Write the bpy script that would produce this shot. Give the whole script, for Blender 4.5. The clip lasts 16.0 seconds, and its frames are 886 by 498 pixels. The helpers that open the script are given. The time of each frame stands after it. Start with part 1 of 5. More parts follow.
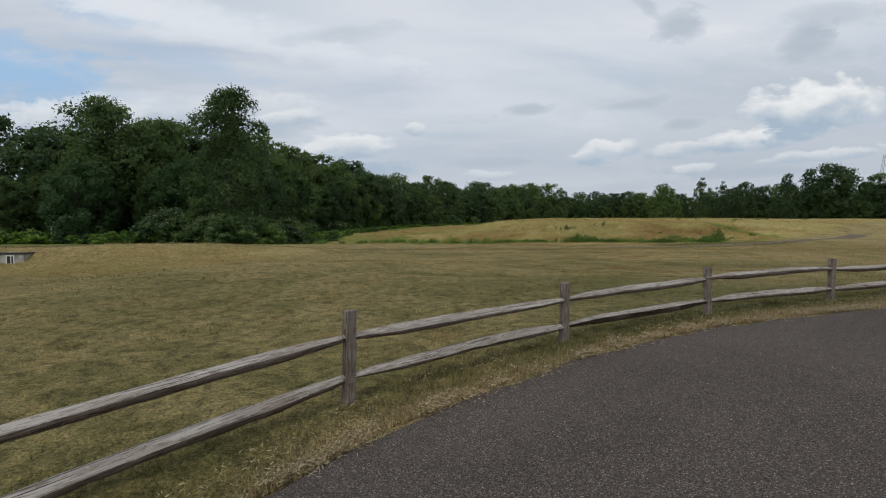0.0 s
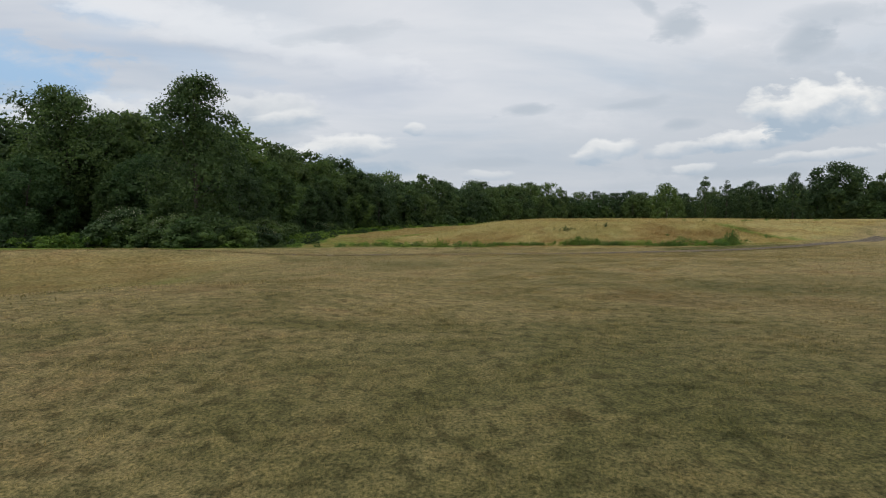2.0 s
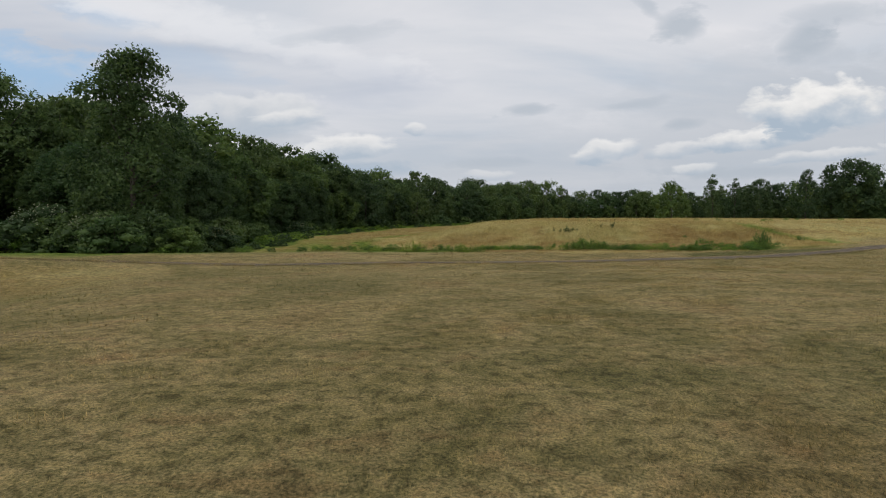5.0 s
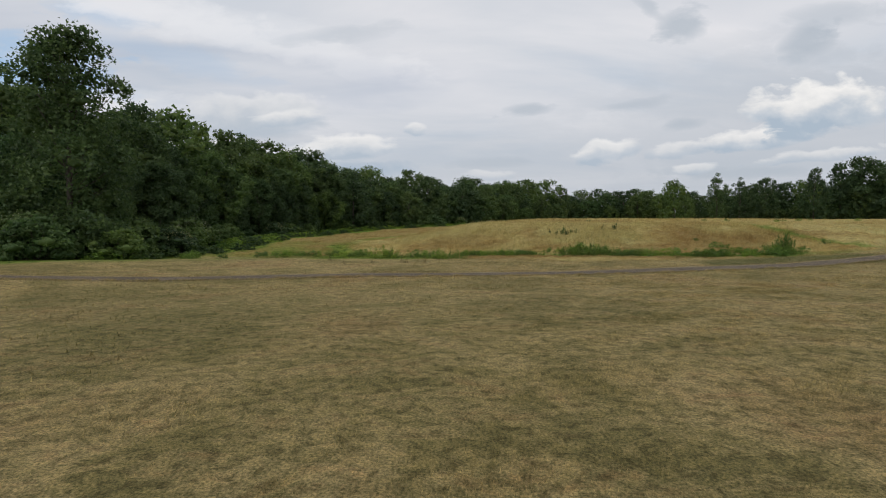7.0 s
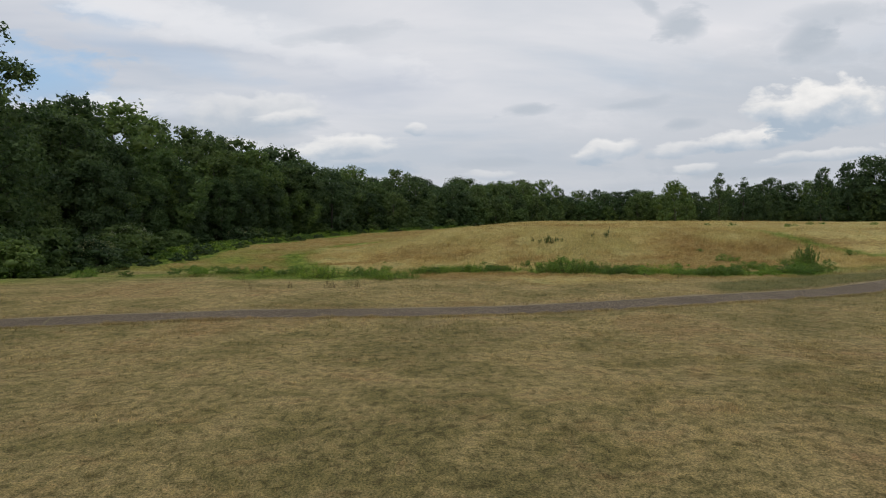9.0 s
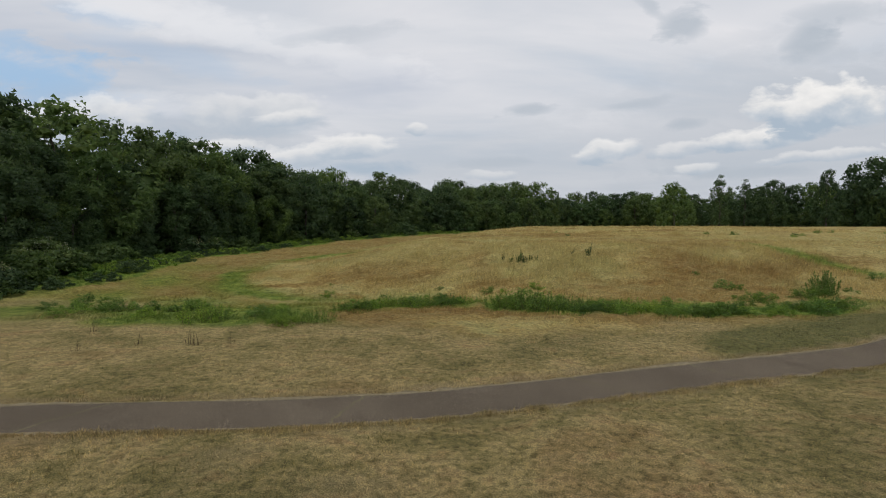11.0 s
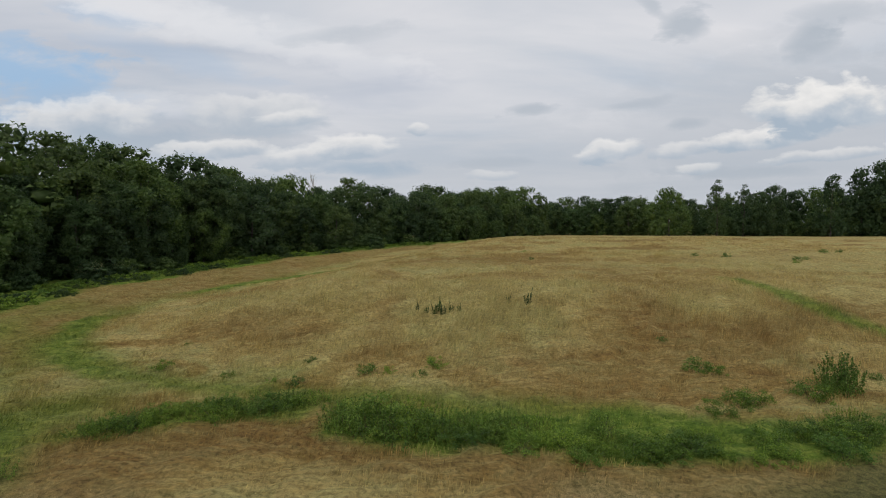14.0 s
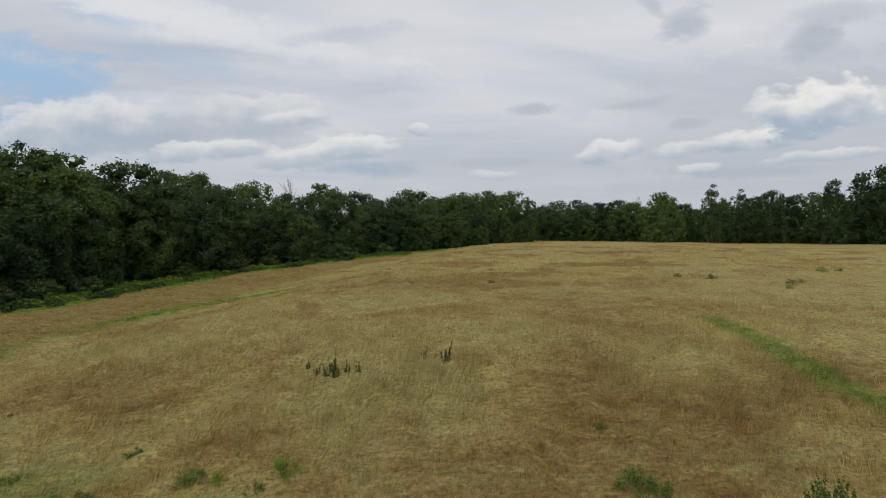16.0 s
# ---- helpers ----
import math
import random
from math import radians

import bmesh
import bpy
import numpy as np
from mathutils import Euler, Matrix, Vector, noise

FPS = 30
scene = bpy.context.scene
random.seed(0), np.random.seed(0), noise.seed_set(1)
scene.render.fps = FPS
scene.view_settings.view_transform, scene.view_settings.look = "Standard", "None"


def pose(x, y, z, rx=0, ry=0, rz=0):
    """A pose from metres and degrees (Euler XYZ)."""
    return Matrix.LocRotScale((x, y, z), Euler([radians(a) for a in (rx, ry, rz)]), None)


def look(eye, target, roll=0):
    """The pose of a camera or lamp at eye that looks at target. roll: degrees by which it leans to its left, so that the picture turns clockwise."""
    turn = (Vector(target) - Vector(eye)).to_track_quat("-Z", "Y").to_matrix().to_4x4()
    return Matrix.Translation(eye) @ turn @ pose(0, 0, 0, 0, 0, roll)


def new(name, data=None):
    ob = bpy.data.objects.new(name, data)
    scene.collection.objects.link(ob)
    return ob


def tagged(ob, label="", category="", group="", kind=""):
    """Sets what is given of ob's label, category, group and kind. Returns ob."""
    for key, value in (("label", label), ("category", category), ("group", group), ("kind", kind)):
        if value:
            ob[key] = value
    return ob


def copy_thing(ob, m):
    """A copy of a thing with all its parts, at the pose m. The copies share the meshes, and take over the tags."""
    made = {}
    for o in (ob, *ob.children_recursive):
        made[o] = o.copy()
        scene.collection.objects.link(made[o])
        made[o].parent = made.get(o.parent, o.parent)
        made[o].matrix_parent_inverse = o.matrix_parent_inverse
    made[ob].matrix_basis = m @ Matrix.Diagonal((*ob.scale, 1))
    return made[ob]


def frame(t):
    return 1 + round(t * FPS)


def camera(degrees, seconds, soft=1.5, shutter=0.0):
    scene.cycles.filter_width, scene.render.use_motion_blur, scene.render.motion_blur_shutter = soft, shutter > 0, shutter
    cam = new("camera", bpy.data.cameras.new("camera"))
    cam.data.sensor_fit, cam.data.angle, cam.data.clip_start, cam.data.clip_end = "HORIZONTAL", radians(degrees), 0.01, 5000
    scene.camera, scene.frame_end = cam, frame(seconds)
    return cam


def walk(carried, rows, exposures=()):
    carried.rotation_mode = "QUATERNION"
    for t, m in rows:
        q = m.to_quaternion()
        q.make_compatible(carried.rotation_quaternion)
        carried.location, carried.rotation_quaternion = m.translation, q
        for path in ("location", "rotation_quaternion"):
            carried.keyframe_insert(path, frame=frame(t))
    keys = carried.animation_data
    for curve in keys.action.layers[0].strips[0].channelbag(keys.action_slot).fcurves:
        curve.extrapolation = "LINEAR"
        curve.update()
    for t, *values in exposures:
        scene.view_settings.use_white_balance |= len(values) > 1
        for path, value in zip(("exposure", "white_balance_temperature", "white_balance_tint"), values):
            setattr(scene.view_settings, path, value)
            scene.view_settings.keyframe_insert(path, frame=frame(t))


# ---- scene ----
cam = camera(86.05, 16.0, 1.1)
PATH = [
    (0.0, pose(0.000, 0.000, 1.150, 87.410, 0, 0.000)),
    (0.5, pose(0.480, 1.596, 1.204, 87.410, 0, -0.006)),
    (1.0, pose(0.897, 3.111, 1.258, 87.410, 0, -0.012)),
    (1.5, pose(1.305, 4.729, 1.318, 87.410, 0, -0.013)),
    (2.0, pose(1.744, 6.275, 1.364, 87.410, 0, -0.012)),
    (2.5, pose(2.098, 7.852, 1.410, 87.410, 0, -0.007)),
    (3.0, pose(2.490, 9.463, 1.484, 87.410, 0, 0.002)),
    (3.5, pose(2.923, 11.112, 1.512, 87.410, 0, 0.011)),
    (4.0, pose(3.338, 12.780, 1.489, 87.410, 0, 0.018)),
    (4.5, pose(3.713, 14.318, 1.460, 87.410, 0, 0.026)),
    (5.0, pose(4.084, 15.795, 1.437, 87.410, 0, 0.034)),
    (5.5, pose(4.484, 17.276, 1.432, 87.410, 0, 0.042)),
    (6.0, pose(4.948, 18.828, 1.459, 87.410, 0, 0.050)),
    (6.5, pose(5.513, 20.517, 1.529, 87.410, 0, 0.060)),
    (7.0, pose(6.211, 22.410, 1.654, 87.410, 0, 0.071)),
    (7.5, pose(7.081, 24.421, 1.804, 87.410, 0, 0.082)),
    (8.0, pose(8.018, 26.407, 1.983, 87.410, 0, 0.097)),
    (8.5, pose(8.968, 28.300, 2.224, 87.410, 0, 0.118)),
    (9.0, pose(9.939, 30.127, 2.521, 87.410, 0, 0.141)),
    (9.5, pose(10.940, 31.915, 2.864, 87.410, 0, 0.165)),
    (10.0, pose(11.978, 33.691, 3.245, 87.410, 0, 0.190)),
    (10.5, pose(13.064, 35.481, 3.657, 87.410, 0, 0.213)),
    (11.0, pose(14.204, 37.312, 4.091, 87.410, 0, 0.234)),
    (11.5, pose(15.386, 39.176, 4.547, 87.410, 0, 0.256)),
    (12.0, pose(16.623, 41.036, 4.984, 87.410, 0, 0.285)),
    (12.5, pose(18.014, 42.937, 5.497, 87.410, 0, 0.316)),
    (13.0, pose(19.363, 44.711, 6.019, 87.410, 0, 0.345)),
    (13.5, pose(20.684, 46.405, 6.532, 87.410, 0, 0.373)),
    (14.0, pose(22.056, 48.233, 7.064, 87.410, 0, 0.399)),
    (14.5, pose(23.498, 50.066, 7.597, 87.410, 0, 0.422)),
    (15.0, pose(25.014, 51.973, 8.159, 87.410, 0, 0.442)),
    (15.5, pose(26.582, 53.912, 8.746, 87.410, 0, 0.455)),
    (16.0, pose(28.183, 55.571, 9.359, 87.410, 0, 0.467)),
]
walk(cam, PATH, [(0.0, 0.0, 6250, 8), (1.5, 0.06, 6350, 8), (3.0, 0.04, 6500, 10), (5.0, 0.02, 6500, 10), (8.0, 0.05, 6520, 10), (11.0, 0.03, 6520, 10), (13.5, -0.02, 6510, 10), (16.0, -0.06, 6510, 10)])

# ---------------------------------------------------------------- sky and sun
SUN_ELEV, SUN_AZ = 52.0, 205.0      # degrees; azimuth from +y towards +x


def node(tree, kind, **settings):
    n = tree.nodes.new(kind)
    for key, value in settings.items():
        if key == "inputs":
            for name, v in value.items():
                n.inputs[name].default_value = v
        elif key == "operation":
            n.operation = value
        elif key == "blend_type":
            n.blend_type = value
    return n


def ramp(tree, source, stops):
    """A colour ramp on a value; stops of (place, colour)."""
    n = tree.nodes.new("ShaderNodeValToRGB")
    els = n.color_ramp.elements
    while len(els) < len(stops):
        els.new(0.5)
    for e, (place, c) in zip(els, stops):
        e.position = place
        e.color = (*c, 1) if len(c) == 3 else c
    tree.links.new(source, n.inputs[0])
    return n.outputs[0]


def grey(v):
    return (v, v, v)


def maths(tree, op, a, b=0.0, c=None):
    n = node(tree, "ShaderNodeMath", operation=op)
    for i, v in enumerate((a, b) if c is None else (a, b, c)):
        if isinstance(v, (int, float)):
            n.inputs[i].default_value = v
        else:
            tree.links.new(v, n.inputs[i])
    return n.outputs[0]


def blend(tree, fac, a, b, how="MIX"):
    n = tree.nodes.new("ShaderNodeMix")
    n.data_type, n.blend_type = "RGBA", how
    for slot, v in ((0, fac), (6, a), (7, b)):
        if isinstance(v, (int, float)):
            n.inputs[slot].default_value = v
        elif isinstance(v, tuple):
            n.inputs[slot].default_value = (*v, 1)
        else:
            tree.links.new(v, n.inputs[slot])
    return n.outputs[2]


def noisy(tree, vector, scale, detail=3.0, rough=0.5, warp=0.0):
    n = node(tree, "ShaderNodeTexNoise", inputs={"Scale": scale, "Detail": detail, "Roughness": rough, "Distortion": warp})
    if vector is not None:
        tree.links.new(vector, n.inputs["Vector"])
    return n.outputs[0]


def stretched(tree, vector, scale=(1, 1, 1), turn=(0, 0, 0), shift=(0, 0, 0)):
    n = tree.nodes.new("ShaderNodeMapping")
    n.inputs["Scale"].default_value, n.inputs["Rotation"].default_value, n.inputs["Location"].default_value = scale, turn, shift
    tree.links.new(vector, n.inputs["Vector"])
    return n.outputs[0]


def build_world():
    world = bpy.data.worlds.new("overcast_sky")
    scene.world = world
    world.use_nodes = True
    t = world.node_tree
    t.nodes.clear()
    sky = t.nodes.new("ShaderNodeTexSky")
    sky.sky_type, sky.sun_disc = "NISHITA", False
    sky.sun_elevation, sky.sun_rotation = radians(SUN_ELEV), radians(SUN_AZ)
    blue = blend(t, 1.0, sky.outputs[0], (0.105, 0.1, 0.1), "MULTIPLY")
    coord = t.nodes.new("ShaderNodeTexCoord").outputs["Generated"]
    sep = t.nodes.new("ShaderNodeSeparateXYZ")
    t.links.new(coord, sep.inputs[0])
    up = maths(t, "ADD", maths(t, "MAXIMUM", sep.outputs[2], 0.0), 0.10)
    flat = t.nodes.new("ShaderNodeCombineXYZ")
    t.links.new(maths(t, "DIVIDE", sep.outputs[0], up), flat.inputs[0])
    t.links.new(maths(t, "DIVIDE", sep.outputs[1], up), flat.inputs[1])
    plane = flat.outputs[0]
    # high thin sheet of cloud, nearly closed, with a few blue gaps
    sheet = noisy(t, stretched(t, plane, (0.30, 0.75, 1), (0, 0, -0.35), (1.3, 4.2, 0)), 1.0, 5, 0.5, 0.5)
    west = ramp(t, maths(t, "ADD", sep.outputs[0], 0.8), [(0.0, grey(0.2)), (0.42, grey(0.0))])
    cover = ramp(t, maths(t, "SUBTRACT", sheet, west), [(0.27, grey(0.6)), (0.42, grey(0.95)), (0.55, grey(1.0))])
    shade = noisy(t, stretched(t, plane, (0.5, 1.1, 1), (0, 0, -0.2), (7.7, 2.2, 0)), 1.0, 5, 0.55, 0.5)
    veil = ramp(t, shade, [(0.32, (0.52, 0.58, 0.66)), (0.48, (0.645, 0.668, 0.715)), (0.70, (0.78, 0.775, 0.80))])
    colour = blend(t, cover, blue, veil)
    # pale haze towards the skyline
    haze = ramp(t, sep.outputs[2], [(0.0, grey(0.9)), (0.12, grey(0.55)), (0.30, grey(0.0))])
    colour = blend(t, haze, colour, (0.515, 0.55, 0.60))
    # single clouds ahead: slope across, slope up, half width, half height, strength, heaped or flat grey
    ahead = maths(t, "MAXIMUM", sep.outputs[1], 0.05)
    u, v = maths(t, "DIVIDE", sep.outputs[0], ahead), maths(t, "DIVIDE", sep.outputs[2], ahead)
    uv = t.nodes.new("ShaderNodeCombineXYZ")
    t.links.new(u, uv.inputs[0])
    t.links.new(v, uv.inputs[1])
    billow = maths(t, "SUBTRACT", noisy(t, stretched(t, uv.outputs[0], (1, 1.6, 1)), 13.0, 5, 0.5, 0.1), 0.5)
    drift = maths(t, "SUBTRACT", noisy(t, stretched(t, uv.outputs[0], (1, 2.4, 1), (0, 0, 0), (5, 3, 0)), 9.0, 5, 0.6, 0.3), 0.5)
    gate = ramp(t, sep.outputs[1], [(0.06, grey(0)), (0.2, grey(1))])
    GREYISH, BLUE, WHITE, DULL = (0.42, 0.475, 0.54), (0.33, 0.51, 0.73), (0.81, 0.815, 0.84), (0.47, 0.51, 0.565)
    for cu, cv, a, b, strength, tilt, flat_colour in (
            (-0.90, 0.33, 0.26, 0.08, 0.85, -0.15, BLUE), (-0.98, 0.235, 0.10, 0.030, 0.6, 0.0, BLUE), (-0.72, 0.44, 0.12, 0.03, 0.35, -0.2, BLUE), (-0.55, 0.35, 0.22, 0.035, 0.22, -0.25, BLUE),
            (-0.62, 0.45, 0.30, 0.05, 0.6, -0.25, WHITE), (-0.30, 0.38, 0.30, 0.05, 0.45, -0.25, WHITE), (-0.62, 0.26, 0.16, 0.035, 0.4, -0.1, WHITE),
            (0.78, 0.20, 0.50, 0.22, 0.55, 0.0, DULL), (0.25, 0.10, 0.55, 0.12, 0.35, 0.0, DULL), (-0.55, 0.185, 0.36, 0.05, 0.5, 0.0, DULL),
            (0.49, 0.415, 0.060, 0.045, 0.75, 0.1, GREYISH), (0.42, 0.455, 0.04, 0.02, 0.5, -0.6, GREYISH), (0.755, 0.385, 0.065, 0.045, 0.75, 0.2, GREYISH), (0.80, 0.44, 0.12, 0.03, 0.45, 0.1, GREYISH),
            (0.17, 0.243, 0.070, 0.016, 0.65, 0.1, GREYISH), (0.41, 0.258, 0.09, 0.014, 0.45, 0.15, GREYISH), (-0.40, 0.225, 0.17, 0.05, 0.5, 0.0, GREYISH), (-0.20, 0.40, 0.15, 0.02, 0.35, 0.1, GREYISH),
            (0.10, 0.135, 0.10, 0.012, 0.45, 0.0, GREYISH), (0.60, 0.115, 0.20, 0.016, 0.6, 0.0, GREYISH), (0.50, 0.215, 0.05, 0.016, 0.6, 0.1, GREYISH), (-0.17, 0.122, 0.14, 0.022, 0.75, 0.0, (0.37, 0.46, 0.56)), (-0.68, 0.175, 0.22, 0.035, 0.6, 0.0, (0.37, 0.45, 0.545)),
            (0.525, 0.122, 0.055, 0.016, 0.5, 0.1, None), (-0.19, 0.165, 0.10, 0.032, 0.75, 0.05, None), (-0.055, 0.203, 0.032, 0.014, 0.6, 0.0, None), (-0.79, 0.212, 0.20, 0.062, 0.62, 0.1, None), (-0.39, 0.228, 0.16, 0.056, 0.42, 0.0, None), (-0.31, 0.148, 0.11, 0.032, 0.65, 0.05, None), (0.49, 0.158, 0.075, 0.020, 0.5, 0.1, None), (0.10, 0.108, 0.06, 0.014, 0.35, 0.0, None), (0.80, 0.150, 0.16, 0.018, 0.5, 0.1, None),
            (-0.50, 0.158, 0.15, 0.028, 0.65, 0.05, None), (-0.33, 0.225, 0.09, 0.022, 0.5, 0.1, None), (0.335, 0.155, 0.075, 0.032, 0.75, 0.1, None), (0.655, 0.182, 0.15, 0.028, 0.85, 0.12, None), (0.785, 0.243, 0.180, 0.068, 1.0, 0.06, None)):
        du = maths(t, "SUBTRACT", u, cu)
        dv = maths(t, "SUBTRACT", maths(t, "SUBTRACT", v, cv), maths(t, "MULTIPLY", du, tilt))
        dx = maths(t, "ADD", maths(t, "DIVIDE", du, a), maths(t, "MULTIPLY", drift, 1.9))
        dy = maths(t, "DIVIDE", dv, b)
        if flat_colour is None:
            over = maths(t, "MAXIMUM", maths(t, "ADD", dy, maths(t, "MULTIPLY", billow, 1.9)), 0.0)
            under = maths(t, "MULTIPLY", maths(t, "MINIMUM", maths(t, "ADD", dy, maths(t, "MULTIPLY", drift, 1.6)), 0.0), 1.3)
        else:
            over = maths(t, "ADD", dy, maths(t, "MULTIPLY", drift, 1.9))
            under = 0.0
        r = maths(t, "SUBTRACT", 1.0, maths(t, "ADD", maths(t, "MULTIPLY", dx, dx), maths(t, "ADD", maths(t, "MULTIPLY", over, over), maths(t, "MULTIPLY", under, under))))
        mask = ramp(t, r, [(0.0, grey(0)), (0.5 if flat_colour is None else 0.9, grey(strength))])
        mask = maths(t, "MULTIPLY", mask, gate)
        if flat_colour is None:
            tone = maths(t, "ADD", maths(t, "MULTIPLY", dy, 0.55), maths(t, "ADD", maths(t, "MULTIPLY", billow, 1.2), 0.40))
            c = ramp(t, tone, [(0.12, (0.40, 0.48, 0.57)), (0.36, (0.53, 0.58, 0.64)), (0.56, (0.74, 0.745, 0.75)), (0.85, (0.90, 0.885, 0.865))])
        else:
            c = flat_colour
        colour = blend(t, mask, colour, c)
    back = node(t, "ShaderNodeBackground", inputs={"Strength": 1.0})
    out = t.nodes.new("ShaderNodeOutputWorld")
    t.links.new(colour, back.inputs[0])
    t.links.new(back.outputs[0], out.inputs[0])


build_world()
sun_data = bpy.data.lights.new("sun", "SUN")
sun_data.energy, sun_data.angle, sun_data.color = 1.1, radians(14), (1.0, 0.94, 0.83)
sun = new("sun", sun_data)
az, el = radians(SUN_AZ), radians(SUN_ELEV)
sun_dir = Vector((math.sin(az) * math.cos(el), math.cos(az) * math.cos(el), math.sin(el)))
sun.matrix_world = look(sun_dir * 300, (0, 0, 0))

# ---------------------------------------------------------------- lie of the land


def interp(v, pairs):
    xs, ys = zip(*pairs)
    return np.interp(v, xs, ys)


def step(v, a, b):
    u = np.clip((v - a) / (b - a), 0, 1)
    return u * u * (3 - 2 * u)


FENCE = [(-3.05, 2.20), (-0.89, 4.41), (1.63, 6.35), (4.34, 7.74), (7.22, 8.79), (10.22, 9.52)]
WAY = [(-140, 30), (-60, 37.5), (-38, 40.0), (-27, 41.6), (-14, 44.9), (-6, 48.0), (2, 50.0), (9.6, 50.4), (14.2, 51.15), (18, 52.3), (22.5, 53.75), (27.3, 55.1), (32, 56.5), (45, 63.3), (62, 74), (140, 130)]


def way_y(x):
    return interp(x, WAY)


def front(x):
    return interp(x, [(-8, 87), (-3, 82), (5, 77), (15, 73.5), (25, 71), (35, 69), (50, 72), (80, 76), (200, 90)])


def side(y):
    return interp(y, [(70, -7), (86, -6.5), (95, -5.5), (105, -2.5), (126, 4), (150, 12), (175, 22), (260, 40)])


def rise(x, y):
    """How far a place is up the meadow's mound: 0 outside, 1 on top."""
    return step(y - front(x), -1.0, 19.0) * step(x - side(y), -1.5, 19.0)


def land(x, y):
    x, y = np.asarray(x, float), np.asarray(y, float)
    lawn = interp(y, [(-40, -0.6), (0, -0.51), (5, -0.40), (10, -0.31), (16, -0.43), (24, -0.6), (33, -0.72), (40, -0.93), (52, -1.08), (60, -0.95), (68, -0.95)])
    lawn = lawn + 0.035 * np.clip(x - 2, -6, 8) * step(y, 16, 6)
    lawn = lawn + 0.36 * np.exp(-((x + 5) / 6) ** 2 - ((y - 17) / 6.5) ** 2)
    lawn = lawn - 0.42 * step(x, -7, -16) * step(y, 9, 16) * step(y, 40, 30)
    lawn = lawn - 0.5 * np.exp(-((y - 26.5 + 0.22 * (x + 10)) / 4.6) ** 2) * step(x, -2, -10)
    lawn = lawn + 0.28 * np.exp(-((x - 18) / 9) ** 2 - ((y - 38) / 6) ** 2)
    d = y - way_y(x)
    left = step(x, -6, -22)
    lawn = lawn + left * (0.80 * np.exp(-(np.minimum(d + 1.9, 0) / 3.0) ** 2 - (np.maximum(d + 1.9, 0) / 5.0) ** 2) - 0.85 * np.exp(-((d + 12) / 6.5) ** 2))
    lawn = lawn - 1.25 * np.exp(-((x + 36) / 7) ** 4) * np.exp(-((d + 4.8) / 2.6) ** 2)
    lawn = lawn - 0.07 * np.exp(-(d / 1.35) ** 6)
    base = interp(y, [(62, -0.95), (70, -1.15), (82, -1.3), (95, -0.6), (115, -0.1), (160, 1.9), (200, 3.0), (400, 3.5)])
    base = base - 0.75 * np.exp(-((x - 1) / 12) ** 2 - ((y - 77) / 7) ** 2) - 0.5 * step(x, -4, -25) * step(y, 96, 70) * step(y, 50, 66)
    base = base + 0.6 * step(x, 26, 60) * step(y, 110, 80)
    low = lawn + (base - lawn) * step(y, 58, 70)
    top = interp(y, [(80, 1.95), (92, 2.15), (130, 3.2), (170, 4.3), (200, 4.2), (260, 3.5), (400, 3.5)])
    z = low + (np.maximum(top, low) - low) * rise(x, y)
    far = step(np.hypot(x - 20, y - 60), 300, 900)
    return z * (1 - far) + 2.0 * far


def at(x, y):
    return float(land(x, y))


# ---------------------------------------------------------------- materials


def surface(name, rough=0.8, specular=0.3):
    m = bpy.data.materials.new(name)
    m.use_nodes = True
    t = m.node_tree
    b = t.nodes["Principled BSDF"]
    b.inputs["Roughness"].default_value = rough
    b.inputs["Specular IOR Level"].default_value = specular
    return m, t, b


def bumped(t, b, height, strength, distance):
    n = node(t, "ShaderNodeBump", inputs={"Strength": strength, "Distance": distance})
    t.links.new(height, n.inputs["Height"])
    t.links.new(n.outputs[0], b.inputs["Normal"])


def attribute(t, name):
    n = t.nodes.new("ShaderNodeAttribute")
    n.attribute_name = name
    return n.outputs["Fac"]


def position(t):
    return t.nodes.new("ShaderNodeNewGeometry").outputs["Position"]


LAWN_GREEN, LAWN_OLIVE, LAWN_STRAW, LAWN_BROWN = (0.150, 0.134, 0.056), (0.208, 0.178, 0.076), (0.335, 0.272, 0.132), (0.262, 0.180, 0.088)
HAY, HAY_PALE, HAY_RUST, SEDGE = (0.305, 0.218, 0.074), (0.44, 0.362, 0.150), (0.20, 0.123, 0.042), (0.345, 0.340, 0.142)


